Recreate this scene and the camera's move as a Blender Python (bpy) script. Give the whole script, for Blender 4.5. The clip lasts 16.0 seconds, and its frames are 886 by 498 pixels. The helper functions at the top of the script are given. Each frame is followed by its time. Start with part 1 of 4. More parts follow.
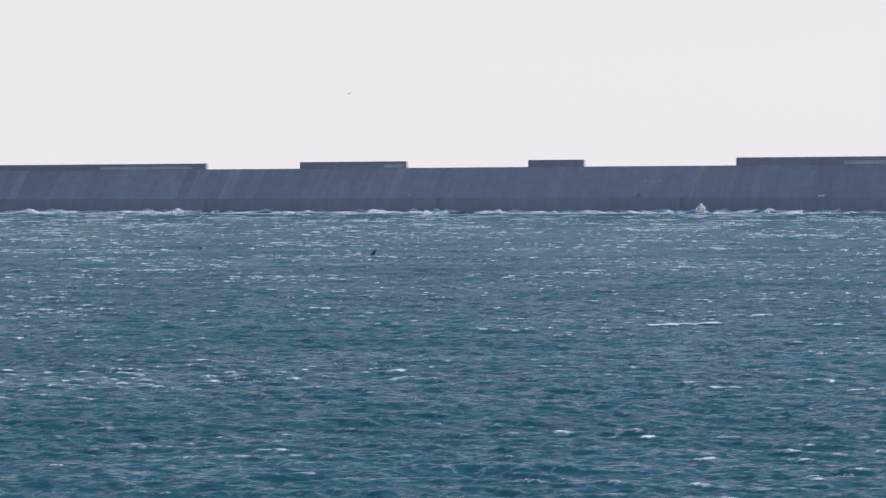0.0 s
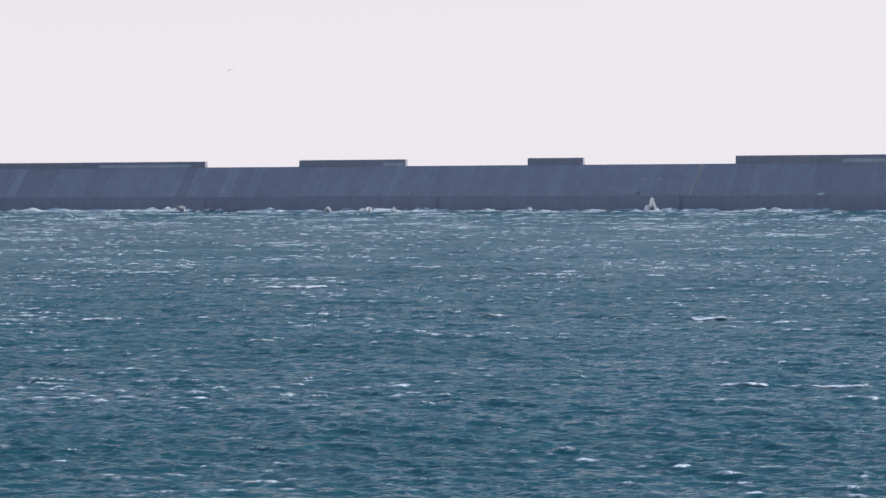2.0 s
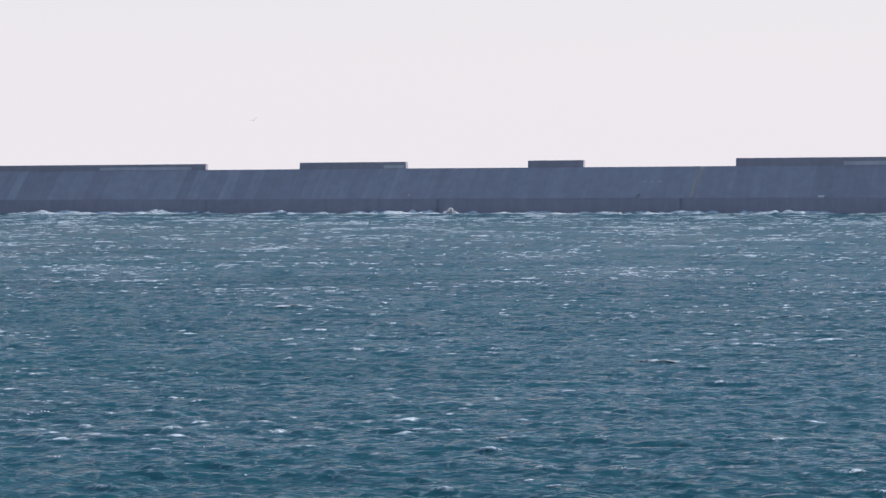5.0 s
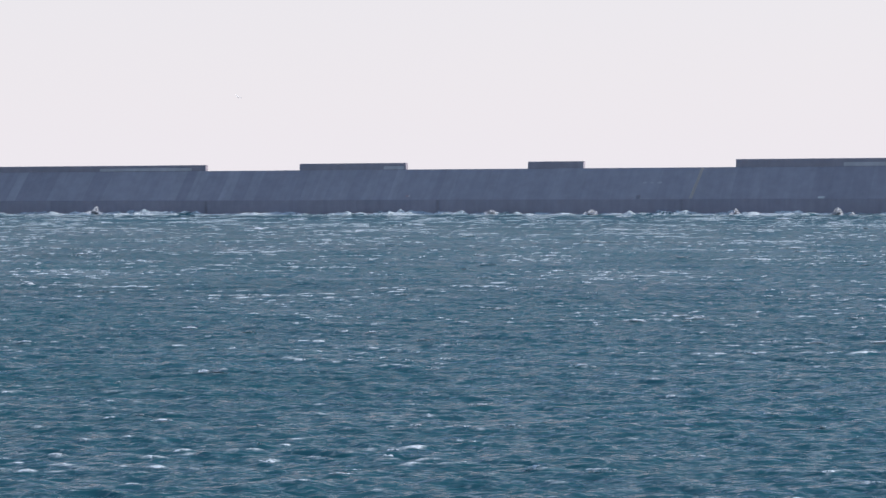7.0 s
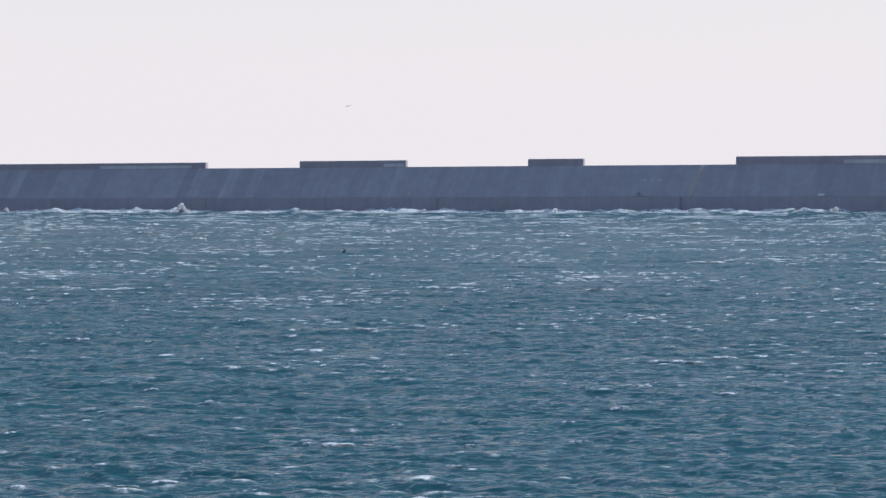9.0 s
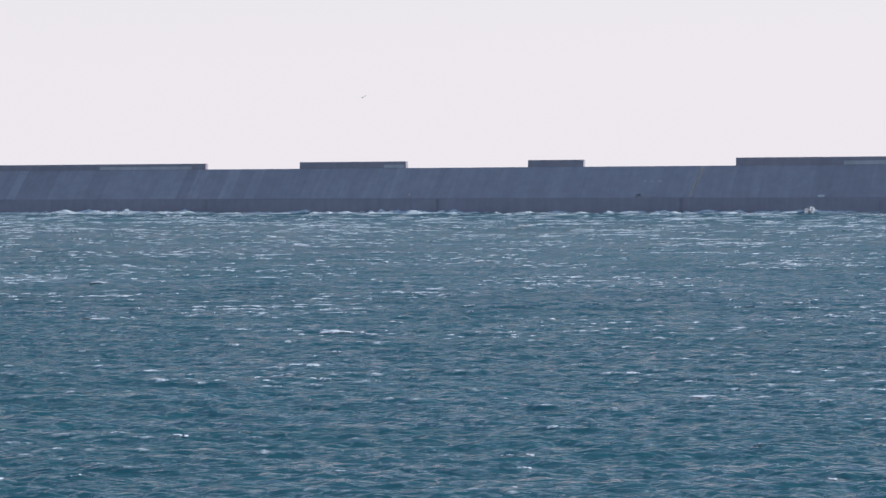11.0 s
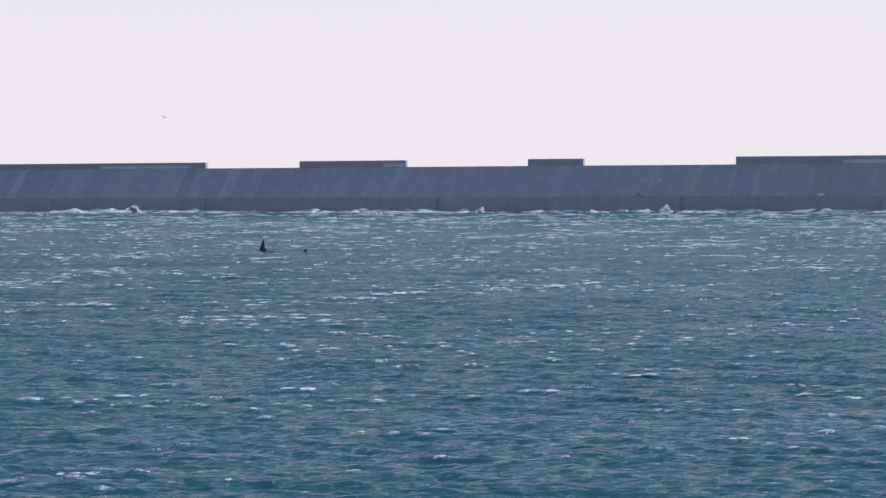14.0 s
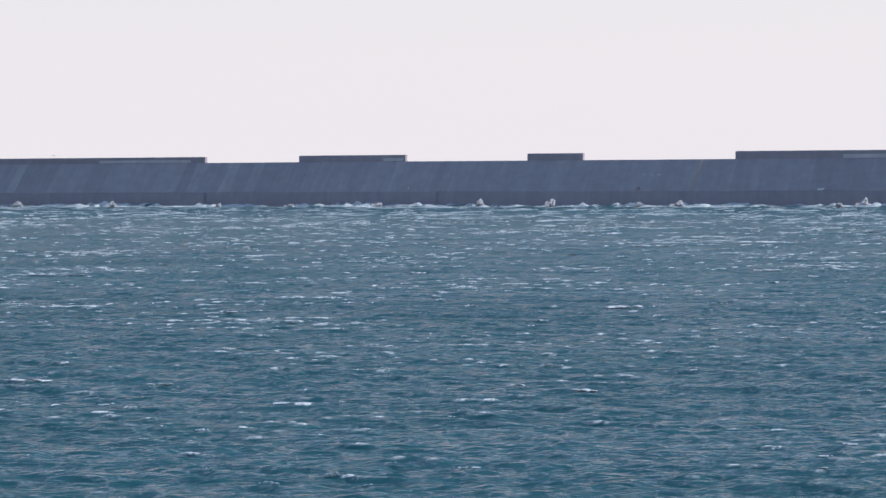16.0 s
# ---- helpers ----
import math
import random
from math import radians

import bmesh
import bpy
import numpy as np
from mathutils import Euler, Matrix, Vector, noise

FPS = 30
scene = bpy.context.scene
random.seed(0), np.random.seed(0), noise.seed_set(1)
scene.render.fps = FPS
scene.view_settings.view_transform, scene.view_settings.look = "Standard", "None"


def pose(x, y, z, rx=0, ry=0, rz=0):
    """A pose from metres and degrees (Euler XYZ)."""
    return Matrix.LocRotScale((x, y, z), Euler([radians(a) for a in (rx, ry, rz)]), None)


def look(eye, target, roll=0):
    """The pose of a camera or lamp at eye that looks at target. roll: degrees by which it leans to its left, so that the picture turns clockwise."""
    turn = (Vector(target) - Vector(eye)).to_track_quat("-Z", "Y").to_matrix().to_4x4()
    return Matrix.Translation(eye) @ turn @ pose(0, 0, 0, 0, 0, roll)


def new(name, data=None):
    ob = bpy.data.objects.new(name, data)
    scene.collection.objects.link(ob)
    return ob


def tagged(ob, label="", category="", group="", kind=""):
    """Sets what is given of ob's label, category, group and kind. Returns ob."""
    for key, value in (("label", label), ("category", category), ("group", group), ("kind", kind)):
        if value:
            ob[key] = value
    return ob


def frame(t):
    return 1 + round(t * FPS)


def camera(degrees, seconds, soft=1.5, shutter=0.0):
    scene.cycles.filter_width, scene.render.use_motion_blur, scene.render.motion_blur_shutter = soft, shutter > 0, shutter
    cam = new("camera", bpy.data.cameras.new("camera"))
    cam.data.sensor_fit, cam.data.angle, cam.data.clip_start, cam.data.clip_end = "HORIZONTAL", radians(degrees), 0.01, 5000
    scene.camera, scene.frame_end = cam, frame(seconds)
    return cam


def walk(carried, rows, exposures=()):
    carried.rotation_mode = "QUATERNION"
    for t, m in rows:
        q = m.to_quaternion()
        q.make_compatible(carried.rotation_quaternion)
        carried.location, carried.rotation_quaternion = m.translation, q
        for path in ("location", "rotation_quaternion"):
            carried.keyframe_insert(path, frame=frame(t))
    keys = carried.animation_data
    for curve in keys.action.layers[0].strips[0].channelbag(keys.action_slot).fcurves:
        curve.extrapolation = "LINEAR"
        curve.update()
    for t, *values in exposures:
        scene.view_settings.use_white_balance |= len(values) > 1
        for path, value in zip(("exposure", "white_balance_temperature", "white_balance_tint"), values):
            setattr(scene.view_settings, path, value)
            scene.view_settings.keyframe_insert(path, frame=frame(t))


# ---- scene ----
# ---- camera: a long lens on the shore, shaken a little by the wind ----
EYE = Vector((0.0, 0.0, 11.3))
F = 784.0 / math.tan(radians(10.0))         # focal length for a 20 degree lens


def aim(right, up):
    """The camera's pose, turned by small angles (in units of 1/F) from its mean direction."""
    tilt, pan = math.atan((up - 135.5) / F), math.atan(right / F)
    way = Vector((math.sin(pan) * math.cos(tilt), math.cos(pan) * math.cos(tilt), math.sin(tilt)))
    return look(EYE, EYE + way * 100, -0.387)


cam = camera(20.0, 16.0, soft=1.5)
PATH = [(0, -0.4, 0.2), (0.5, -0.4, 1.9), (1, -0.4, 1.5), (1.5, -0.3, -0.4), (2, 0.6, -3.1), (2.5, 0, -1.3), (3, 0, 1.5), (3.5, 0, 0), (4, 0, 0),
        (5.2, 0, 1.6), (6.5, 0, 3.2), (7, 0, 3.1), (7.5, 0, 1.5), (8, 0, 1.9), (8.5, 0, 0), (9, 0, -1.5), (10.2, 0, -0.4), (11.5, -0.2, 0.6), (12, -0.4, -0.8),
        (12.5, 0, -0.4), (13, 0, 2.9), (13.5, 0, 1.5), (14, 0.2, -1.5), (14.5, 0, -3.2), (15, 0, -8.1), (15.5, 0, -9.0), (16, 0.9, -11.2)]
walk(cam, [(t, aim(r, u)) for t, r, u in PATH])

# ---- light: hazy sky, low sun to the right, behind the breakwater ----
SUN_AZ, SUN_EL = radians(77), radians(25)
world = bpy.data.worlds.new("hazy_sky")
scene.world = world
world.use_nodes = True
wn, wl = world.node_tree.nodes, world.node_tree.links
sky = wn.new("ShaderNodeTexSky")
sky.sky_type, sky.sun_disc = "NISHITA", False
sky.sun_elevation, sky.sun_rotation = SUN_EL, SUN_AZ
sky.air_density, sky.dust_density, sky.ozone_density = 1.0, 0.6, 1.6
back = wn["Background"]
back.inputs["Strength"].default_value = 0.15
coord, sep = wn.new("ShaderNodeTexCoord"), wn.new("ShaderNodeSeparateXYZ")
wl.new(coord.outputs["Generated"], sep.inputs[0])
ramp = wn.new("ShaderNodeValToRGB")
ramp.color_ramp.elements[0].position, ramp.color_ramp.elements[0].color = 0.0, (1, 1, 1, 1)
ramp.color_ramp.elements[1].position, ramp.color_ramp.elements[1].color = 0.25, (0, 0, 0, 1)
for place, share in ((0.07, 0.92), (0.115, 0.3)):
    mid = ramp.color_ramp.elements.new(place)
    mid.color = (share, share, share, 1)
wl.new(sep.outputs["Z"], ramp.inputs[0])
haze = wn.new("ShaderNodeMix")
haze.data_type = "RGBA"
haze.inputs["B"].default_value = (5.68, 5.42, 5.75, 1)
wl.new(ramp.outputs[0], haze.inputs["Factor"])
wl.new(sky.outputs[0], haze.inputs["A"])
wl.new(haze.outputs["Result"], back.inputs["Color"])

sun = new("sun", bpy.data.lights.new("sun", "SUN"))
sun.data.energy, sun.data.angle, sun.data.color = 4.2, radians(0.6), (1.0, 0.965, 0.94)
sun_way = Vector((math.cos(SUN_EL) * math.sin(SUN_AZ), math.cos(SUN_EL) * math.cos(SUN_AZ), math.sin(SUN_EL)))
sun.matrix_world = look(sun_way * 200, (0, 0, 0))


# ---- materials ----
class Nodes:
    """A small helper to write node materials."""

    def __init__(self, name):
        self.mat = bpy.data.materials.new(name)
        self.mat.use_nodes = True
        self.n, self.l = self.mat.node_tree.nodes, self.mat.node_tree.links
        self.bsdf = self.n["Principled BSDF"]

    def node(self, kind, **given):
        node = self.n.new(kind)
        for key, value in given.items():
            socket = node.inputs[key.replace("_", " ")]
            if hasattr(value, "is_output"):
                self.l.new(value, socket)
            else:
                socket.default_value = value
        return node

    def coords(self, scale=(1, 1, 1)):
        c = self.n.new("ShaderNodeTexCoord")
        m = self.n.new("ShaderNodeMapping")
        m.inputs["Scale"].default_value = scale
        self.l.new(c.outputs["Object"], m.inputs["Vector"])
        return m.outputs[0]

    def noise(self, scale, detail=4, rough=0.55, stretch=(1, 1, 1)):
        return self.node("ShaderNodeTexNoise", Vector=self.coords(stretch), Scale=scale, Detail=detail, Roughness=rough).outputs["Fac"]

    def math(self, op, a, b=0.5):
        node = self.n.new("ShaderNodeMath")
        node.operation = op
        for socket, value in zip(node.inputs, (a, b)):
            if hasattr(value, "is_output"):
                self.l.new(value, socket)
            else:
                socket.default_value = value
        return node.outputs[0]

    def ramp(self, fac, stops):
        node = self.n.new("ShaderNodeValToRGB")
        e = node.color_ramp.elements
        while len(e) < len(stops):
            e.new(0.5)
        for el, (p, c) in zip(e, stops):
            el.position, el.color = p, (*c, 1) if len(c) == 3 else c
        self.l.new(fac, node.inputs[0])
        return node.outputs[0]

    def mix(self, fac, a, b, blend="MIX"):
        node = self.n.new("ShaderNodeMix")
        node.data_type, node.blend_type = "RGBA", blend
        for key, value in (("Factor", fac), ("A", a), ("B", b)):
            if hasattr(value, "is_output"):
                self.l.new(value, node.inputs[key])
            else:
                node.inputs[key].default_value = value if key == "Factor" else (*value, 1)
        return node.outputs["Result"]

    def put(self, **given):
        for key, value in given.items():
            socket = self.bsdf.inputs[key.replace("_", " ")]
            if hasattr(value, "is_output"):
                self.l.new(value, socket)
            else:
                socket.default_value = (*value, 1) if isinstance(value, tuple) and len(value) == 3 else value
        return self

    def bump(self, height, strength, distance):
        b = self.node("ShaderNodeBump", Height=height, Strength=strength, Distance=distance)
        self.l.new(b.outputs[0], self.bsdf.inputs["Normal"])
        return self


def grey(v):
    return (v, v, v)


def water_material():
    m = Nodes("sea_water")

    foam = m.n.new("ShaderNodeAttribute")
    foam.attribute_name = "foam"
    lace = m.noise(4.0, 6, 0.75, (0.7, 1.0, 1))
    cover = m.math("MULTIPLY", foam.outputs["Fac"], m.math("ADD", m.math("MULTIPLY", lace, 9.0), -4.1))
    # thin pale streaks in patches: old foam, and sky reflections put in as colour
    gusty = m.ramp(m.noise(0.045, 4, 0.6, (0.5, 1.0, 1)), [(0.40, grey(0.15)), (0.62, grey(1.0))])
    streak = m.math("MULTIPLY", m.ramp(m.noise(2.2, 4, 0.7, (0.45, 1.0, 1)), [(0.58, grey(0)), (0.70, grey(1))]), 0.26)
    thread = m.math("MULTIPLY", m.ramp(m.noise(0.9, 5, 0.72, (0.4, 1.0, 1)), [(0.60, grey(0)), (0.68, grey(1))]), 0.26)
    wide = m.math("MULTIPLY", m.math("MAXIMUM", streak, thread), gusty)
    # wavelets with sharp crests, and finer ripples on them
    ridge = m.math("MULTIPLY", m.math("ABSOLUTE", m.math("SUBTRACT", m.noise(0.85, 2, 0.5, (0.7, 1.0, 1)), 0.5)), -2.0)
    ripple = m.math("ADD", ridge, m.math("MULTIPLY", m.noise(3.2, 2, 0.5, (0.7, 1, 1)), 0.35))
    # each small crest has a pale line: froth plus sky reflections painted as foam colour
    froth_glint = m.n.new("ShaderNodeAttribute")
    froth_glint.attribute_name = "froth_glint"
    fine = m.ramp(m.noise(2.6, 6, 0.74, (0.7, 1.0, 1)), [(0.43, grey(0)), (0.60, grey(1))])
    lines = m.math("MULTIPLY", m.math("MULTIPLY", froth_glint.outputs["Fac"], fine), 0.8)
    thin = m.math("MAXIMUM", m.math("ADD", m.math("MULTIPLY", ridge, 14.0), 1.0), 0.0)
    lines = m.math("MAXIMUM", lines, m.math("MULTIPLY", m.math("MULTIPLY", thin, fine), 0.22))
    cover = m.math("MAXIMUM", m.ramp(cover, [(0.08, grey(0)), (0.5, grey(1))]), m.math("MAXIMUM", wide, lines))
    patch = m.ramp(m.noise(0.02, 3, 0.5, (0.5, 1.0, 1)), [(0.35, grey(0)), (0.65, grey(1))])
    deep = m.mix(patch, (0.016, 0.085, 0.109), (0.022, 0.105, 0.132))
    bump = m.node("ShaderNodeBump", Height=ripple, Strength=1.0, Distance=0.25)
    m.put(Base_Color=m.mix(cover, deep, (0.80, 0.86, 0.91)), Roughness=0.9, Specular_IOR_Level=0.0)
    gloss = m.node("ShaderNodeBsdfGlossy", Color=(1.0, 0.93, 1.0, 1), Roughness=0.12, Normal=bump.outputs[0])
    fresnel = m.node("ShaderNodeFresnel", IOR=1.33, Normal=bump.outputs[0])
    # a rough sea mirrors less at grazing angles than a calm one, and foam does not mirror
    gusts = m.ramp(m.noise(0.05, 4, 0.6, (0.4, 1.0, 1)), [(0.36, grey(0.55)), (0.66, grey(1.0))])
    mirror = m.math("MINIMUM", m.math("MULTIPLY", m.math("MULTIPLY", fresnel.outputs[0], gusts), 0.65), 0.6)
    share = m.math("MULTIPLY", mirror, m.math("SUBTRACT", 1.0, cover))
    mixed = m.node("ShaderNodeMixShader", Fac=share)
    m.l.new(m.bsdf.outputs[0], mixed.inputs[1])
    m.l.new(gloss.outputs[0], mixed.inputs[2])
    m.l.new(mixed.outputs[0], m.n["Material Output"].inputs["Surface"])
    return m.mat


def lacy_foam_material():
    """Thin foam with holes in it, through which the water shows."""
    m = Nodes("lacy_foam")
    m.put(Base_Color=m.mix(m.noise(2.5, 4), (0.76, 0.82, 0.91), (0.88, 0.91, 0.97)), Roughness=0.9)
    clear = m.n.new("ShaderNodeBsdfTransparent")
    thick = m.n.new("ShaderNodeAttribute")
    thick.attribute_name = "thick"
    web = m.math("ADD", m.math("MULTIPLY", m.noise(2.6, 7, 0.75, (0.6, 1.0, 1)), 4.4), -2.35)
    holes = m.ramp(m.math("ADD", thick.outputs["Fac"], web), [(0.12, grey(0)), (0.62, grey(0.95))])
    mixed = m.node("ShaderNodeMixShader", Fac=holes)
    m.l.new(clear.outputs[0], mixed.inputs[1])
    m.l.new(m.bsdf.outputs[0], mixed.inputs[2])
    m.l.new(mixed.outputs[0], m.n["Material Output"].inputs["Surface"])
    return m.mat


def spray_material():
    """White water broken into drops: light passes between and through them."""
    m = Nodes("white_spray")
    m.put(Base_Color=(0.94, 0.95, 0.99), Roughness=0.9)
    glow_through = m.node("ShaderNodeBsdfTranslucent", Color=(0.97, 0.97, 1.0, 1))
    drops = m.node("ShaderNodeMixShader", Fac=0.72)
    m.l.new(m.bsdf.outputs[0], drops.inputs[1])
    m.l.new(glow_through.outputs[0], drops.inputs[2])
    clear = m.n.new("ShaderNodeBsdfTransparent")
    holes = m.ramp(m.noise(9.0, 5, 0.7), [(0.38, grey(0.02)), (0.64, grey(0.5))])
    mixed = m.node("ShaderNodeMixShader", Fac=holes)
    m.l.new(clear.outputs[0], mixed.inputs[1])
    m.l.new(drops.outputs[0], mixed.inputs[2])
    m.l.new(mixed.outputs[0], m.n["Material Output"].inputs["Surface"])
    return m.mat


def concrete_material(name, low, high, stain=0.5):
    m = Nodes(name)
    rnd = m.n.new("ShaderNodeObjectInfo").outputs["Random"]
    tone = m.mix(rnd, low, high)
    runs = m.ramp(m.noise(0.55, 5, 0.6, (1.0, 0.10, 0.10)), [(0.38, grey(1 - stain)), (0.62, grey(1))])
    blot = m.ramp(m.noise(0.35, 6, 0.6), [(0.3, grey(0.90)), (0.7, grey(1.05))])
    m.put(Base_Color=m.mix(1.0, m.mix(1.0, tone, runs, "MULTIPLY"), blot, "MULTIPLY"), Roughness=0.92)
    m.bump(m.noise(2.0, 6), 0.4, 0.05)
    return m.mat


def plain_material(name, a, b, rough=0.7, scale=3.0):
    m = Nodes(name)
    m.put(Base_Color=m.mix(m.noise(scale, 4), a, b), Roughness=rough)
    return m.mat


WATER, LACE, MIST = water_material(), lacy_foam_material(), spray_material()
# the mauve-blue lean of the wall colours has distance haze mixed in
CONCRETE = concrete_material("weathered_concrete", (0.345, 0.325, 0.37), (0.395, 0.375, 0.42), 0.08)
# same concrete, toned down to offset sky light on the upright faces
CAP_STONE = concrete_material("parapet_concrete", (0.315, 0.285, 0.325), (0.335, 0.305, 0.345), 0.08)
STREAK = concrete_material("washed_concrete", (0.395, 0.373, 0.418), (0.42, 0.398, 0.44), 0.10)
WET = concrete_material("wet_algae_concrete", (0.325, 0.308, 0.365), (0.345, 0.328, 0.385), 0.10)
PALE = concrete_material("pale_concrete", (0.50, 0.475, 0.50), (0.54, 0.515, 0.535), 0.1)
IRON = plain_material("rusty_dark_iron", (0.28, 0.265, 0.31), (0.32, 0.305, 0.34), 0.8)
YELLOW = plain_material("faded_yellow_paint", (0.56, 0.48, 0.40), (0.64, 0.55, 0.46), 0.7)
RED = plain_material("faded_red_paint", (0.42, 0.27, 0.27), (0.5, 0.33, 0.32), 0.7)
WHITE = plain_material("chalky_white_paint", (0.62, 0.62, 0.62), (0.75, 0.75, 0.74), 0.7)
FEATHER = plain_material("white_feathers", (0.72, 0.72, 0.72), (0.82, 0.82, 0.81), 0.8, 20)
WING_GREY = plain_material("grey_wing_feathers", (0.62, 0.63, 0.65), (0.70, 0.71, 0.73), 0.8, 20)
ORANGE = plain_material("yellow_beak", (0.6, 0.35, 0.05), (0.7, 0.42, 0.08), 0.5)
SADDLE = plain_material("grey_saddle_skin", (0.12, 0.12, 0.13), (0.2, 0.2, 0.21), 0.3)
PATCH_WHITE = plain_material("white_skin", (0.7, 0.7, 0.7), (0.78, 0.78, 0.78), 0.35)
# black skin; its blue lean is distance haze put into the colour
ORCA_SKIN = plain_material("wet_black_skin", (0.010, 0.020, 0.040), (0.018, 0.032, 0.056), 0.7)


# ---- mesh helpers ----
def part(name, bm, material, parent=None, label="", smooth=False):
    mesh = bpy.data.meshes.new(name)
    bm.normal_update()
    bm.to_mesh(mesh)
    bm.free()
    if smooth:
        mesh.polygons.foreach_set("use_smooth", np.ones(len(mesh.polygons), bool))
    mesh.materials.append(material)
    ob = new(name, mesh)
    ob.parent = parent
    return tagged(ob, label)


def prism(bm, outline, x0, x1, bevel=0.0):
    """A solid with the outline [(y, z), ...] drawn from x0 to x1."""
    a = [bm.verts.new((x0, y, z)) for y, z in outline]
    b = [bm.verts.new((x1, y, z)) for y, z in outline]
    bm.faces.new(a)
    bm.faces.new(b[::-1])
    for i in range(len(a)):
        j = (i + 1) % len(a)
        bm.faces.new((a[j], a[i], b[i], b[j]))
    bmesh.ops.recalc_face_normals(bm, faces=bm.faces)
    if bevel:
        bmesh.ops.bevel(bm, geom=list(bm.edges), offset=bevel, segments=1, affect="EDGES")
    return bm


def empty(name, m, label, category, group="", kind=""):
    ob = new(name)
    ob.matrix_world = m
    return tagged(ob, label, category, group, kind)


# ---- the sea: a still deep sheet to the horizon, and two sheets of waves that run over it ----
class Waves:
    """One train of wind waves: a fixed relief that travels at one speed."""

    def __init__(self, seed, heading, speed, height, longest, peak):
        rng = np.random.default_rng(seed)
        self.v = speed * np.array((math.sin(radians(heading)), math.cos(radians(heading))))
        n = 72
        lam = longest * (0.42 / longest) ** (np.arange(n) / (n - 1.0)) * rng.uniform(0.93, 1.07, n)
        way = radians(heading) + rng.normal(0, 0.4, n) * np.clip(1.4 - lam / longest, 0.35, 1.4)
        self.k = 2 * np.pi / lam
        self.dx, self.dy = np.sin(way), np.cos(way)
        self.phase = rng.uniform(0, 2 * np.pi, n)
        amp = 0.30 * lam * np.exp(-0.5 * (np.log(lam / peak) / 0.75) ** 2) + 0.85 * np.minimum(lam, 0.9)
        self.a = amp * height / np.sqrt(0.5 * np.sum(amp ** 2))
        self.lam = lam

    def relief(self, x, y, step):
        dx, dy, z, fold = (np.zeros_like(x) for _ in range(4))
        for k, ux, uy, p, a, lam in zip(self.k, self.dx, self.dy, self.phase, self.a, self.lam):
            fade = np.clip((lam / step - 1.6) / 1.6, 0, 1)
            th = k * (ux * x + uy * y) + p
            c, s = np.cos(th) * fade, np.sin(th) * fade
            z += a * c
            dx -= 0.85 * a * ux * s
            dy -= 0.85 * a * uy * s
            fold += 0.85 * a * k * c * (lam > 0.9)
        return dx, dy, z, fold

    def height(self, x, y, t):
        px, py = np.array([x - self.v[0] * t]), np.array([y - self.v[1] * t])
        return float(self.relief(px, py, np.array([0.5]))[2][0])


TRAINS = [Waves(3, 178, 5.6, 0.076, 20.0, 2.6), Waves(8, 203, 4.2, 0.070, 12.0, 2.0)]


def sea_level(x, y, t):
    return max(w.height(x, y, t) for w in TRAINS)


def wave_sheet(waves, seed):
    rows, d = [], 78.0
    while d < 880:
        rows.append(d)
        d += 0.10 + 0.0014 * d
    rows, cols = np.array(rows), 420
    drift = -waves.v[0] * 16
    left = -(0.188 * rows + 3) + min(drift, 0)
    right = (0.188 * rows + 3) + max(drift, 0)
    u = np.linspace(0, 1, cols)
    x = left[:, None] + (right - left)[:, None] * u[None, :]
    y = np.repeat(rows[:, None], cols, 1)
    step = np.repeat((0.10 + 0.0014 * rows)[:, None], cols, 1)
    dx, dy, z, fold = waves.relief(x, y, step)
    # gusts: the crests break in patches
    rng = np.random.default_rng(seed)
    gust = np.zeros_like(x)
    for _ in range(14):
        lam, ang = rng.uniform(14, 60), rng.uniform(0, 2 * np.pi)
        gust += np.sin(2 * np.pi / lam * (np.sin(ang) * x + np.cos(ang) * y) + rng.uniform(0, 6.28))
    gust /= np.sqrt(7)
    rank = fold / np.maximum(fold.std(axis=1, keepdims=True), 1e-6) + 0.55 * gust
    foam = np.clip((rank - np.interp(y, (90, 250, 400, 560, 640), (2.9, 2.6, 2.2, 1.9, 1.6))) / 0.6, 0, 1)
    froth_glint = np.clip((rank - np.interp(y, (90, 250, 500, 900), (2.0, 1.9, 1.6, 1.4))) / 1.0, 0, 1)
    nr = len(rows)
    mesh = bpy.data.meshes.new("sea_waves")
    mesh.vertices.add(nr * cols)
    mesh.vertices.foreach_set("co", np.stack((x + dx, y + dy, z), -1).astype(np.float32).ravel())
    i = np.arange(nr * cols).reshape(nr, cols)
    quads = np.stack((i[:-1, :-1], i[:-1, 1:], i[1:, 1:], i[1:, :-1]), -1).reshape(-1, 4)
    mesh.loops.add(quads.size)
    mesh.loops.foreach_set("vertex_index", quads.ravel().astype(np.int32))
    mesh.polygons.add(len(quads))
    mesh.polygons.foreach_set("loop_start", (np.arange(len(quads)) * 4).astype(np.int32))
    mesh.polygons.foreach_set("loop_total", np.full(len(quads), 4, np.int32))
    mesh.polygons.foreach_set("use_smooth", np.ones(len(quads), bool))
    mesh.attributes.new("foam", "FLOAT", "POINT").data.foreach_set("value", foam.astype(np.float32).ravel())
    mesh.attributes.new("froth_glint", "FLOAT", "POINT").data.foreach_set("value", froth_glint.astype(np.float32).ravel())
    mesh.update()
    mesh.materials.append(WATER)
    ob = new("water_waves", mesh)
    return tagged(ob, "choppy teal sea with white foaming crests", "sea", kind="structure")


bm = bmesh.new()
bmesh.ops.create_grid(bm, x_segments=8, y_segments=8, size=1.0, matrix=Matrix.Translation((0, 1900, -1.1)) @ Matrix.Diagonal((2600, 2900, 1, 1)))
DEEP = part("water", bm, WATER)
tagged(DEEP, "deep teal sea that reaches the horizon", "sea", kind="structure")
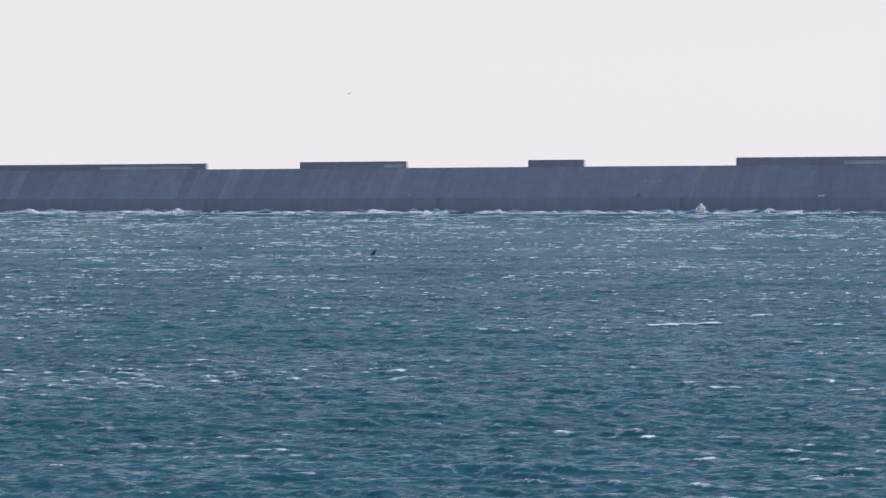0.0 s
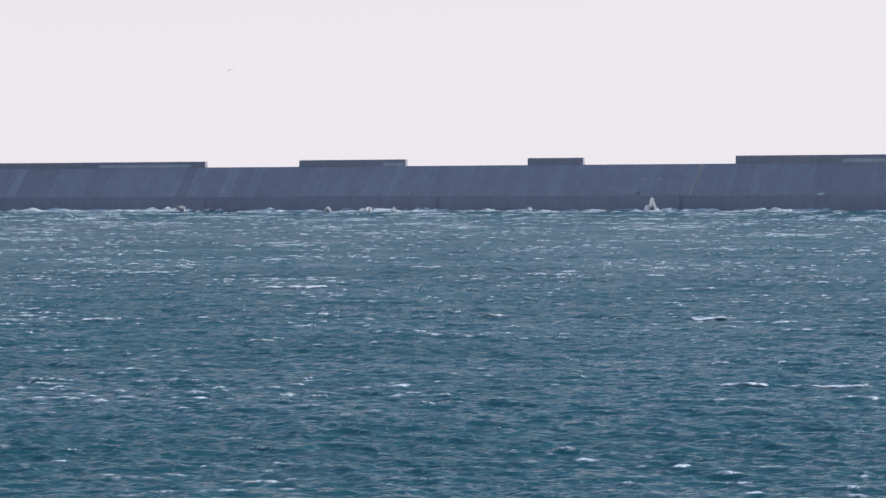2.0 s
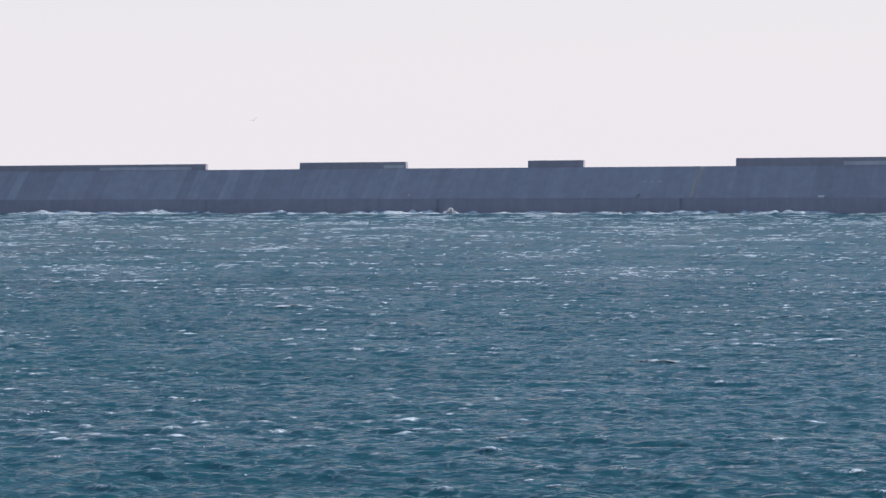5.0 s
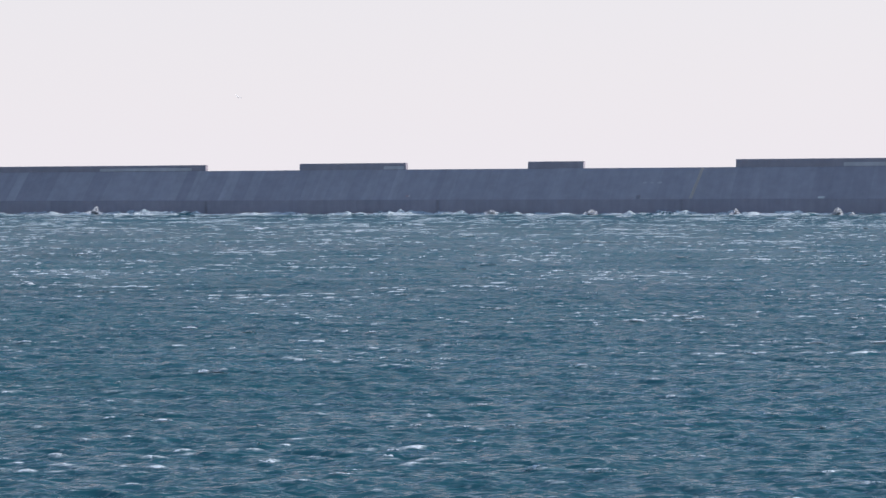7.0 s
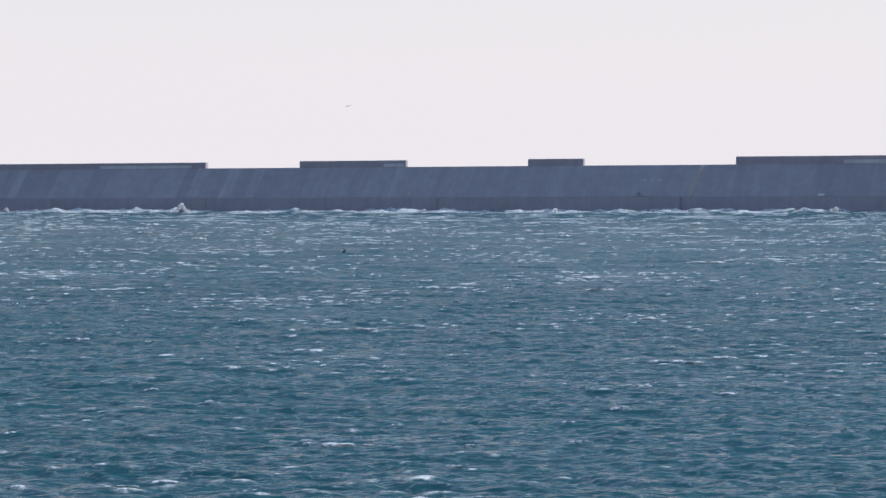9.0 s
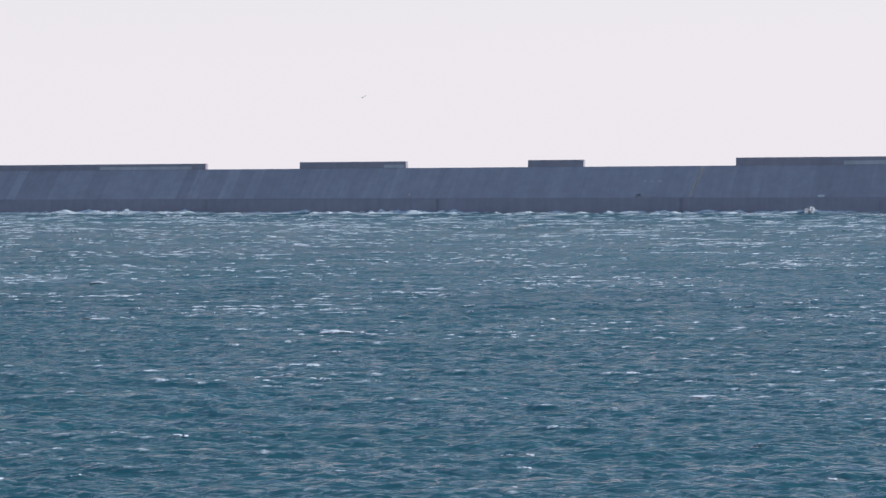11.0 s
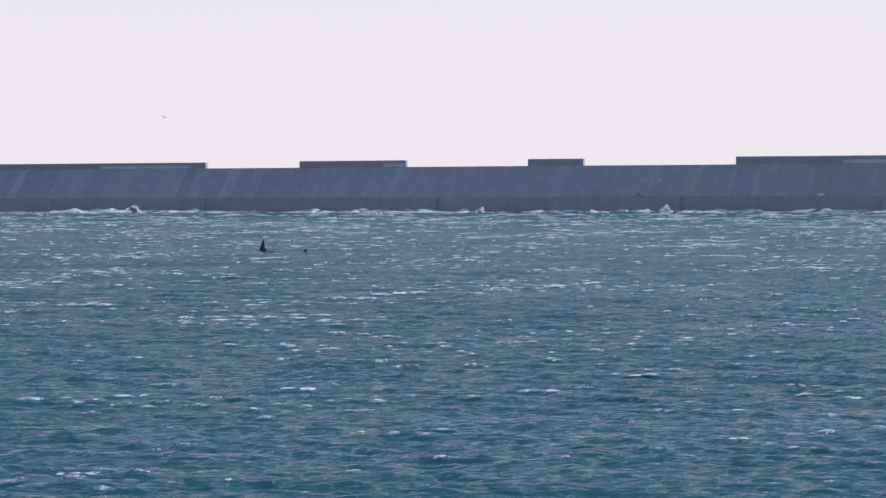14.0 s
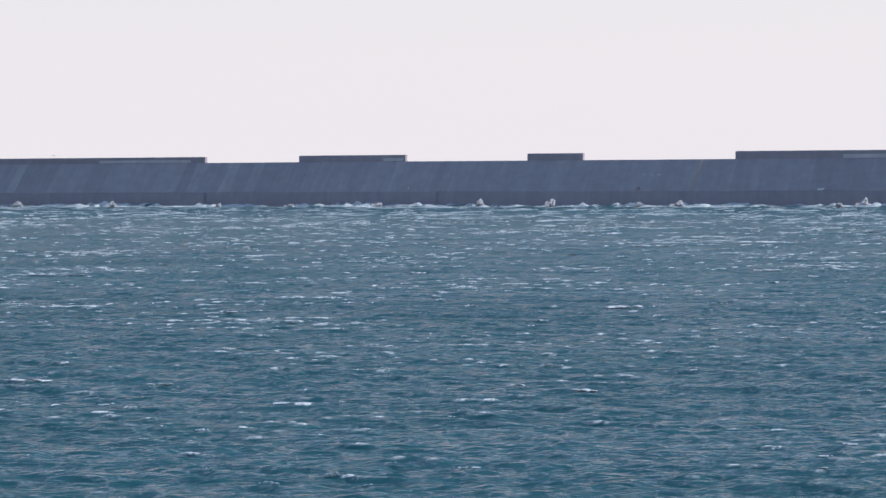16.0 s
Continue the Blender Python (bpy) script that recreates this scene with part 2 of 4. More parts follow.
SHEETS = [wave_sheet(w, 40 + i) for i, w in enumerate(TRAINS)]


# ---- whitecaps: thin ragged sheets of foam that lie on the breaking crests and travel with them ----
def foam_sheets(waves, other, born, seed, spots, reach, bold=0.0):
    """One sheet of foam for each spot (metres across, metres out, half its width), laid on the highest water near by."""
    rng = np.random.default_rng(seed)
    verts, quads, shades, base = [], [], [], 0
    nu, nv = 34, 11
    u, v = np.meshgrid(np.linspace(-1, 1, nu), np.linspace(0, 1, nv), indexing="ij")
    for x0, d, half in spots:
        cx, cy = x0 - waves.v[0] * born, d - waves.v[1] * born
        tx, ty = cx + rng.uniform(-0.5, 0.5, 60) * reach, cy + rng.uniform(-1, 1, 60) * reach
        z = waves.relief(tx, ty, np.full(60, 0.5))[2]
        cx, cy = tx[z.argmax()], ty[z.argmax()]
        deep = rng.uniform(0.9, 2.1) * np.interp(d, (90, 300, 690), (0.8, 1.6, 3.0)) * np.clip(half, 0.5, 1.6)
        bend, skew = rng.uniform(-0.3, 0.3), rng.uniform(-0.25, 0.25)
        px = cx + u * half
        py = cy + v * deep + (bend * u * u + skew * u) * half * 0.6 - 0.1
        rag = sum(np.sin(f * u + g * v + h) for f, g, h in zip(rng.uniform(2, 14, 9), rng.uniform(1, 7, 9), rng.uniform(0, 6.3, 9))) / 3.0
        # a bright lip along the front that breaks off here and there, and a web of old foam behind it
        lip = np.exp(-((v - 0.25) / 0.18) ** 2) * (1 - u ** 2) ** 0.7
        thick = 0.85 * lip * np.clip(0.7 + 0.8 * rag, 0.1, 1.3) + 0.6 * (1 - u ** 2) * (1 - v) + 0.2 * rag - 0.06 + bold
        edge = np.minimum(np.minimum(v * 5, (1 - v) * 4), (1 - np.abs(u)) * 5).clip(0, 1)
        shades.append((thick * edge - 0.6 * (1 - edge)).ravel())
        dx, dy, z, _ = waves.relief(px, py, np.full_like(px, 0.4))
        # the foam lies on whichever train stands higher there
        gap = (waves.v - other.v) * born
        z = np.maximum(z, other.relief(px + dx + gap[0], py + dy + gap[1], np.full_like(px, 0.4))[2])
        lift = 0.035 + 0.1 * bold + min(float(np.interp(d, (90, 300, 690), (0.07, 0.14, 0.27))), 0.11 * half) * lip * np.clip(0.9 + 0.25 * rag, 0.3, 1.3)
        verts.append(np.stack((px + dx, py + dy, z + np.where(edge > 0.01, lift, -0.1)), -1).reshape(-1, 3))
        i = base + np.arange(nu * nv).reshape(nu, nv)
        quads.append(np.stack((i[:-1, :-1], i[1:, :-1], i[1:, 1:], i[:-1, 1:]), -1).reshape(-1, 4))
        base += nu * nv
    mesh = bpy.data.meshes.new("whitecaps")
    mesh.from_pydata(np.concatenate(verts).tolist(), [], np.concatenate(quads).tolist())
    mesh.polygons.foreach_set("use_smooth", np.ones(len(mesh.polygons), bool))
    mesh.attributes.new("thick", "FLOAT", "POINT").data.foreach_set("value", np.concatenate(shades).astype(np.float32))
    mesh.materials.append(LACE)
    return tagged(new("whitecaps", mesh), "scattered ragged white foam crests on the teal sea", "whitecaps", kind="stuff")


def small_spots(seed, count):
    rng = np.random.default_rng(seed)
    spots = []
    for _ in range(count):
        pick = rng.random()
        d = rng.uniform(88, 150) if pick < 0.12 else rng.uniform(150, 360) if pick < 0.4 else rng.uniform(360, 690)
        spots.append((rng.uniform(-0.18, 0.18) * d, d, rng.uniform(0.35, 1.0) * float(np.interp(d, (90, 250, 690), (0.45, 1.2, 3.4)))))
    return spots


# the larger crests that break: seconds, metres across, metres out, half the width
CRESTS_A = [(0, -36.3, 228.7, 2.06), (0, -51.3, 461.2, 1.87), (0, -24.1, 341.3, 2.3), (0, 17.9, 196.1, 1.15), (0, 18.1, 181, 3.26), (0, 15.4, 232.2, 1.15),
            (0, 13.9, 127.8, 1.01), (0, 20.5, 127.6, 1.29), (0, -0.7, 111.6, 0.25), (0, 7.4, 169.8, 1.15), (0, -10.4, 137.4, 0.31), (0, -10.5, 89.3, 0.28),
            (0, 16.9, 141, 0.44), (0, 35.6, 209.7, 1.18)]
CRESTS_B = [(0.5, -45, 354.3, 2.79), (0.5, -57.7, 375, 1.52), (0.5, -3.9, 291.7, 2.3), (0.5, 17.3, 149.3, 0.47), (0.5, -2.6, 120.6, 0.38), (0.5, 4.6, 121.8, 0.41),
            (0.5, -1.3, 110.4, 0.55), (0.5, 12.9, 96.8, 0.52), (0.5, 10.2, 97, 0.22), (0.5, -3.2, 91.7, 0.21), (0.5, -19.3, 163.4, 0.55), (0.5, 67.7, 420.7, 1.51),
            (0.5, -0.3, 267.8, 1.81)]
CRESTS_C = [(1, -96.5, 656.3, 4.43), (1, -44.2, 360.6, 2.84), (1, -11.5, 243.1, 0.98), (1, 13.6, 185.8, 2.09), (1, 16.8, 194.1, 1.53), (1, -2.3, 118.7, 1.07),
            (1, -15.3, 94, 0.53), (1, 19.8, 143.3, 1.03), (1, 6.4, 89.9, 0.44), (1, 11.2, 90, 0.61), (1, 19.4, 308.4, 2.77), (1, -11.5, 167.9, 1.13),
            (1, -19.6, 175.7, 0.55), (1, -29.4, 452.5, 2.85)]
CRESTS_D = [(1.5, -13.4, 243.5, 3.56), (1.5, -25.4, 191.7, 1.81), (1.5, -11.8, 166.9, 1.13), (1.5, -1.4, 176.3, 0.56), (1.5, 5.2, 194, 1.4),
            (1.5, 21.7, 192.9, 0.69), (1.5, 21.4, 177.7, 0.56), (1.5, -1.9, 119.3, 0.8), (1.5, -13.9, 98.5, 0.53), (1.5, 20.1, 128.7, 1.1), (1.5, 17, 113.8, 0.41),
            (1.5, 23.5, 267.8, 1.33), (1.5, 39.4, 472.3, 2.76)]
CRESTS_E = [(2, 20, 128.8, 1.51), (2, -2.5, 291.5, 2.75), (2, -13.1, 243.8, 2.74), (2, 13, 189, 1.19), (2, 19.6, 187.5, 1.6), (2, 15.4, 143, 0.9),
            (2, 14.9, 128.9, 1.45), (2, -8.2, 105.7, 0.62), (2, -14.2, 99.2, 0.33), (2, 0.3, 93.2, 0.31), (2, -53.5, 433.6, 1.37), (2, 38.2, 258.8, 1.75),
            (2, -5.8, 377.4, 1.36), (2, 23.9, 232.8, 2.09)]
CRESTS_F = [(2.5, 23.5, 229.4, 2.06), (2.5, -43, 358.4, 3.71), (2.5, 13.2, 186.7, 1.47), (2.5, 19.5, 128.8, 1.62), (2.5, 14.5, 127.9, 1.29),
            (2.5, -6.9, 127.2, 0.72), (2.5, 7.2, 96.4, 0.43), (2.5, -26.5, 208.3, 0.7), (2.5, 21, 143.7, 1.29), (2.5, -17.6, 394.2, 2.66), (2.5, -2.3, 92.3, 0.25)]
CRESTS_G = [(3, -21.4, 407.1, 1.83), (3, 18, 188.1, 2.75), (3, 10.3, 129.5, 1.22), (3, 15.1, 128.4, 0.81), (3, -5.7, 112, 1.06), (3, -0.7, 112.5, 0.35),
            (3, 1.6, 103, 0.51), (3, -4.1, 135.5, 1.07), (3, 28.6, 239.6, 0.86), (3, -38.8, 323.3, 2.91), (3, 6.5, 98.1, 0.66), (3, 10, 99.2, 0.85),
            (3, 4.2, 188.2, 0.76), (3, -103.3, 613.4, 2.48), (3, -10.8, 292.2, 1.18)]
CRESTS_H = [(3.5, 15.1, 183.9, 3.31), (3.5, 9.1, 128.1, 1.01), (3.5, 9.3, 97.8, 1.1), (3.5, -4.5, 120.4, 0.87), (3.5, -5.9, 110.4, 1.12), (3.5, -18, 623.4, 2.52),
            (3.5, 41.5, 428, 2.12), (3.5, 51.5, 349.1, 4.71), (3.5, -38.1, 326.2, 2.05), (3.5, 5.1, 103.1, 0.65), (3.5, -7.1, 133.8, 0.3), (3.5, -7.7, 90.4, 0.61),
            (3.5, 28.1, 164.2, 0.81), (3.5, -0.3, 311.1, 1.12)]
CRESTS_I = [(4, 12.6, 184.2, 1.45), (4, 46.3, 328.9, 2.81), (4, -31.2, 428.3, 1.54), (4, -8.2, 270.6, 1.1), (4, -4.5, 120.7, 0.54), (4, -31.7, 202.6, 1.46),
            (4, 5, 94.9, 0.32), (4, 6.2, 111.1, 0.2), (4, 28.8, 232.2, 1.36), (4, 8.3, 91.6, 0.72), (4, 18.7, 127.3, 1.29), (4, 28, 163.7, 0.88),
            (4, 24.5, 600.3, 2.43), (4.6, -12.6, 211.9, 1.91), (4.6, 13.2, 149.2, 1.51), (4.6, -13.2, 128.4, 0.87), (4.6, 2.6, 101.4, 0.57),
            (4.6, 26.9, 194.7, 1.53), (4.6, -55.1, 419.6, 2.36), (4.6, -1.7, 307.2, 2.07), (4.6, 5.3, 90.2, 0.41)]
CRESTS_J = [(5.2, -19.6, 179.5, 1.82), (5.2, 5.6, 127.2, 0.86), (5.2, 31.8, 285, 2.24), (5.2, -5.6, 151.2, 0.95), (5.2, -16.5, 107.1, 0.53),
            (5.2, 17.1, 109.6, 0.86), (5.2, 5.6, 443.6, 2.49), (5.2, -6.9, 91, 0.45), (5.8, -3.8, 199.5, 1.88), (5.8, 16.2, 130, 1.17), (5.8, -19.6, 144.1, 0.81),
            (5.8, 16, 258.8, 1.75), (5.8, -7.5, 109, 0.54), (5.8, 1.9, 92.3, 0.52), (5.8, 27.2, 169, 1.14), (5.8, -32.9, 336.6, 2.27)]
CRESTS_K = [(6.5, 4.7, 209.2, 1.32), (6.5, 19.2, 191.4, 1.38), (6.5, 14.1, 190.5, 1.2), (6.5, -12.4, 115.8, 0.65), (6.5, -5.7, 123.9, 0.39),
            (6.5, 23.9, 166.4, 1.05), (6.5, 28.5, 167, 1.05), (6.5, 15.6, 117.1, 0.42), (6.5, 17.7, 113.4, 0.31), (6.5, 6, 310.3, 1.4), (6.5, 52.3, 354.5, 3.99),
            (6.5, 2.8, 97.5, 0.44), (6.5, -2.9, 103, 0.28), (6.5, 25.3, 408, 3.67), (6.5, -27.7, 169.9, 0.84)]
CRESTS_L = [(7, 7.6, 144.2, 0.97), (7, 19.7, 196.6, 1.41), (7, 5.2, 208.2, 0.84), (7, -1.3, 168.3, 1.14), (7, -12.3, 141.8, 1.02), (7, -13.4, 115, 0.67),
            (7, 5.4, 93.6, 0.74), (7, 1.1, 109.1, 0.29), (7, -4.6, 94.6, 0.51), (7, 51.4, 365.1, 2.87), (7, -38.4, 328.6, 1.33), (7, -33.3, 241.1, 1.19),
            (7, -0.7, 128.2, 0.46), (7, 19.6, 154.3, 0.56)]
CRESTS_M = [(7.5, 7.4, 143.5, 1.36), (7.5, 26.1, 188.6, 1.36), (7.5, -40.6, 436.2, 2.94), (7.5, -1, 176.2, 1.27), (7.5, -5, 177.9, 0.64), (7.5, 4.7, 93, 0.46),
            (7.5, -5.4, 93.6, 0.59), (7.5, -2.6, 92.1, 0.72), (7.5, -8.5, 109.1, 0.74), (7.5, 2.5, 87.9, 0.55), (7.5, 19.6, 125.5, 0.73), (7.5, 8.2, 116.6, 0.47),
            (7.5, 14.7, 101.4, 1.03), (7.5, -32.4, 238.1, 1.34), (7.5, 1, 274.3, 1.36), (7.5, 12.5, 106.3, 0.24)]
CRESTS_N = [(8, 6.5, 144.6, 1.3), (8, -32.7, 236.4, 1.81), (8, -6.3, 91.5, 0.7), (8, -4.5, 91.4, 0.72), (8, -8.5, 91, 0.29), (8, 15.5, 146.4, 0.49),
            (8, 16.3, 237.2, 2.4), (8, 19.3, 123.4, 1.72), (8, 4.7, 315.8, 2.49), (8, 47.1, 357.4, 3.22), (8, -8.6, 108.7, 0.68), (8, 13.4, 100.5, 1.02),
            (8, -20.1, 174.8, 0.94), (8, 25.5, 152.2, 0.62)]
CRESTS_O = [(8.5, 31.3, 305.2, 2.47), (8.5, -3.9, 104.3, 1.29), (8.5, 16.5, 149.9, 1.08), (8.5, -6.8, 178.4, 1.69), (8.5, 14.8, 190.3, 1.2),
            (8.5, 15.1, 262.6, 2.13), (8.5, 15.1, 238.7, 1.61), (8.5, 0.7, 98.7, 0.4), (8.5, -7.3, 91.2, 0.53), (8.5, 13.9, 126.1, 0.62),
            (8.5, -28.1, 385.6, 1.73), (8.5, -32.5, 311.3, 2.45), (8.5, -11, 393.6, 1.95), (8.5, -10.9, 90.6, 0.92)]
CRESTS_P = [(9, 14.9, 145.8, 1.05), (9, 14.9, 192.1, 0.95), (9, 9.3, 131.6, 1.07), (9, -4.9, 103.9, 0.65), (9, 31.7, 302.3, 2.86), (9, -31.8, 465.5, 2.3),
            (9, -11.2, 120.8, 0.6), (9, -15.2, 129.4, 0.58), (9, 14.4, 260.7, 1.88), (9, -26.6, 248.9, 1.01), (9, -24.5, 169.2, 1.22), (9, 6, 101.9, 0.69),
            (9, -30.6, 313.8, 2.47), (9, 15.3, 465.4, 2.93), (9, 32, 236.8, 1.28), (9.6, -3.3, 170.2, 1.53), (9.6, 11.2, 126, 1.08), (9.6, -19.3, 235.8, 1.86),
            (9.6, 4.2, 97, 0.55), (9.6, 38.7, 279.7, 2.2), (9.6, -16.4, 116.3, 0.65), (9.6, 6.3, 369.5, 2.33), (9.6, 11.6, 91.2, 0.53)]
CRESTS_Q = [(10.2, -14.7, 135, 0.91), (10.2, 10.4, 195.7, 1.76), (10.2, -5.4, 105.9, 0.71), (10.2, 17.7, 152.8, 1.1), (10.2, 0.9, 257.5, 1.74),
            (10.2, 19.2, 119.5, 0.81), (10.2, -44, 294.8, 1.99), (10.2, -1.8, 90.4, 0.49), (10.8, -6.5, 175.9, 1.98), (10.8, -26.6, 195.8, 1.32),
            (10.8, 12.9, 126.2, 1.14), (10.8, -9.6, 139.2, 0.94), (10.8, 7, 145.9, 0.85), (10.8, -11.6, 106.4, 0.48), (10.8, 30, 210.3, 1.32),
            (10.8, 4.6, 314.2, 1.7)]
CRESTS_R = [(11.5, -5.4, 178.6, 2.49), (11.5, -27.5, 197.1, 1.24), (11.5, -9.3, 140.2, 1.01), (11.5, 7.7, 146.1, 0.85), (11.5, 14.2, 125, 1.55),
            (11.5, -12.1, 107, 0.39), (11.5, -12, 114.3, 0.64), (11.5, 6.5, 179.9, 1.42), (11.5, 4.7, 319.3, 1.15), (11.5, -39.7, 259.8, 1.87),
            (11.5, -20.9, 397.8, 3.76), (11.5, 2.3, 208.1, 2.11), (11.5, 17.6, 168.4, 0.61), (11.5, -10.4, 92.7, 0.75), (11.5, -45.5, 326.8, 1.62),
            (11.5, 19, 410.9, 2.4)]
CRESTS_S = [(12, -27.1, 199, 1.61), (12, -12, 107.4, 0.48), (12, -7.8, 178.6, 2.49), (12, 13, 116.2, 0.52), (12, 13.2, 126.5, 1.37), (12, -7.9, 416.2, 1.68),
            (12, -6.6, 129.7, 1.17), (12, 10, 147.9, 0.83), (12, 13.3, 263.2, 2.01), (12, -39.7, 258, 2.32), (12, -24, 339, 3.43), (12, 7.2, 182.2, 0.74),
            (12, -10.2, 123.6, 0.67), (12, -16.7, 270.8, 2.19), (12, -4.6, 99.1, 0.27)]
CRESTS_T = [(12.5, -18.6, 130.1, 0.47), (12.5, -10.3, 111.4, 0.5), (12.5, -40.5, 261.2, 2.23), (12.5, -2.6, 235.1, 0.95), (12.5, 1.7, 95.4, 0.86),
            (12.5, 7.3, 180.5, 0.49), (12.5, 12.5, 245.7, 1.99), (12.5, 17.2, 104.9, 0.57), (12.5, 10.2, 104.5, 0.38), (12.5, 10.8, 195.7, 0.62),
            (12.5, 5.3, 313.2, 3.17), (12.5, -2.5, 89.1, 1.2), (12.5, 23, 170.7, 0.58), (12.5, 21.4, 291.9, 1.31)]
CRESTS_U = [(13, 43, 363.7, 4.09), (13, -9, 104.4, 0.61), (13, -2.3, 233.2, 1.26), (13, -4.5, 132.5, 0.66), (13, -4.5, 127.4, 0.4), (13, 0.5, 93.9, 0.59),
            (13, -0.2, 146, 0.66), (13, 7.5, 126.5, 1.2), (13, 0.8, 124.8, 0.98), (13, -39.3, 258.8, 1.4), (13, -2.9, 170.1, 0.54), (13, -47, 450.8, 1.83),
            (13, -7.6, 252.8, 0.91), (13, 9.2, 255.3, 2.58)]
CRESTS_V = [(13.5, -3.7, 171.7, 1.35), (13.5, -6.3, 175.5, 1.03), (13.5, -15.9, 119.4, 0.7), (13.5, -9.5, 104.4, 0.61), (13.5, -0.5, 145.5, 1.11),
            (13.5, 2.6, 147.3, 0.93), (13.5, 19.9, 127.7, 1.21), (13.5, 11.2, 136.5, 1.17), (13.5, -4.7, 133.1, 0.75), (13.5, -39.4, 259.6, 1.75),
            (13.5, -34.5, 205.8, 1.3), (13.5, -1.5, 231.6, 2.19), (13.5, 10.9, 242.2, 1.31), (13.5, -18.2, 187.9, 1.18), (13.5, -12.2, 94.2, 1.06),
            (13.5, 12.5, 88.9, 0.24)]
CRESTS_W = [(14, -5.7, 173.7, 1.64), (14, 2.2, 148.7, 0.6), (14, 16.4, 135.3, 0.55), (14, 19.1, 128.1, 1.3), (14, -13.5, 92.3, 0.62), (14, -10.6, 93, 0.54),
            (14, -16.3, 119.7, 0.65), (14, -22.7, 266.5, 3), (14, 10.7, 243.4, 1.31), (14, -7.2, 142.3, 0.45), (14, 11.5, 103.5, 0.98), (14, 6.6, 130.1, 0.35),
            (14, -13.4, 115.9, 0.37), (14, -35.4, 208.4, 1.12)]
CRESTS_X = [(14.5, -6.6, 184.1, 0.99), (14.5, 1.8, 148.4, 0.6), (14.5, -9.9, 141.5, 0.64), (14.5, -18, 119.1, 0.7), (14.5, 7, 103, 0.28), (14.5, 2.4, 106.3, 0.38),
            (14.5, -13.8, 92.1, 0.7), (14.5, -4.7, 89.6, 0.6), (14.5, 11.3, 322.5, 2.76), (14.5, 14.4, 135.2, 0.97), (14.5, 13.3, 127.3, 0.86),
            (14.5, 15.9, 96.2, 0.61), (14.5, -35.7, 208.7, 0.94), (14.5, -40.1, 264.1, 1.66), (14.5, -4.1, 146.8, 0.59)]
CRESTS_Y = [(15, 7.8, 182.6, 1.48), (15, 3.7, 104.3, 0.47), (15, 5.9, 150.8, 0.75), (15, -7.9, 181, 1.22), (15, 15.5, 104.6, 0.56), (15, -4.8, 90.6, 0.65),
            (15, -11.4, 98, 0.49), (15, -0, 126.1, 0.62), (15, -7.6, 135.2, 0.79), (15, 8.3, 127.1, 1.32), (15, -11.8, 301.8, 1.63), (15, -24.6, 267.4, 1.68),
            (15, 32.6, 197.2, 0.8), (15, -18.4, 120.8, 0.38), (15, -10.5, 349.7, 2.2), (15, 8.3, 133.9, 0.72)]
CRESTS_Z = [(15.5, -9.4, 182.6, 1.64), (15.5, 7, 182.1, 1.06), (15.5, 5.3, 148.6, 0.67), (15.5, -5.6, 91.6, 0.45), (15.5, -3.7, 92, 0.62),
            (15.5, -15.8, 121.2, 0.6), (15.5, -40.7, 264.5, 2.08), (15.5, 7.6, 127.5, 1), (15.5, 35.2, 265.1, 1.91), (15.5, 4.3, 127.8, 0.75),
            (15.5, 2.3, 94.1, 0.55), (15.5, -11, 105.9, 0.24), (15.5, -47, 332.2, 2.61), (15.5, 41.2, 361.7, 3.66), (15.5, 23.6, 508.2, 3.89)]
CRESTS_END = [(16, -11, 105.8, 0.38), (16, -9.6, 96.2, 0.69), (16, -21.6, 131.7, 1.36), (16, -16.4, 190.1, 0.94), (16, 13.6, 197.8, 1.78), (16, -14.9, 127.2, 0.92),
            (16, -4.1, 118.1, 0.21), (16, 16.5, 99.3, 0.4), (16, 29.5, 343.5, 3.24), (16, -3.3, 88.7, 0.28), (16, -36.1, 362.3, 2.93), (16, 5.2, 140.6, 0.63),
            (16, -4, 101.3, 0.27), (16, 45.9, 360.1, 4.86), (16, -39.2, 262.7, 1.54), (16, -0.7, 215.9, 0.78)]
CRESTS = CRESTS_A + CRESTS_B + CRESTS_C + CRESTS_D + CRESTS_E + CRESTS_F + CRESTS_G + CRESTS_H + CRESTS_I + CRESTS_J + CRESTS_K + CRESTS_L + CRESTS_M + CRESTS_N + CRESTS_O + CRESTS_P + CRESTS_Q + CRESTS_R + CRESTS_S + CRESTS_T + CRESTS_U + CRESTS_V + CRESTS_W + CRESTS_X + CRESTS_Y + CRESTS_Z + CRESTS_END

# each: the foam, its waves, when it wells up, how long it stays whole
COHORTS = []
for n in range(26):
    train, birth = TRAINS[n % 2], -2.0 + n * 0.7
    COHORTS.append((foam_sheets(train, TRAINS[(n + 1) % 2], max(birth + 1.0, 0.0), 500 + n, small_spots(700 + n, 40), 2.5), train, birth, 2.1))
for n, t in enumerate(sorted({c[0] for c in CRESTS})):
    train = TRAINS[n % 2]
    COHORTS.append((foam_sheets(train, TRAINS[(n + 1) % 2], t, 900 + n, [c[1:] for c in CRESTS if c[0] == t], 1.4, 0.2), train, t - 0.45, 0.95))

# ---- the breakwater ----
WALL_Y, WALL_TURN = 702.7, -21.5
FOOT_H, TOP_H, BACK = 4.2, 12.7, 8.7        # vertical foot, crest of the sloping face, how far the crest lies back
breakwater = empty("breakwater", pose(0, WALL_Y, 0, 0, 0, WALL_TURN), "long grey concrete breakwater with sloping face and dark wet foot", "breakwater", kind="structure")


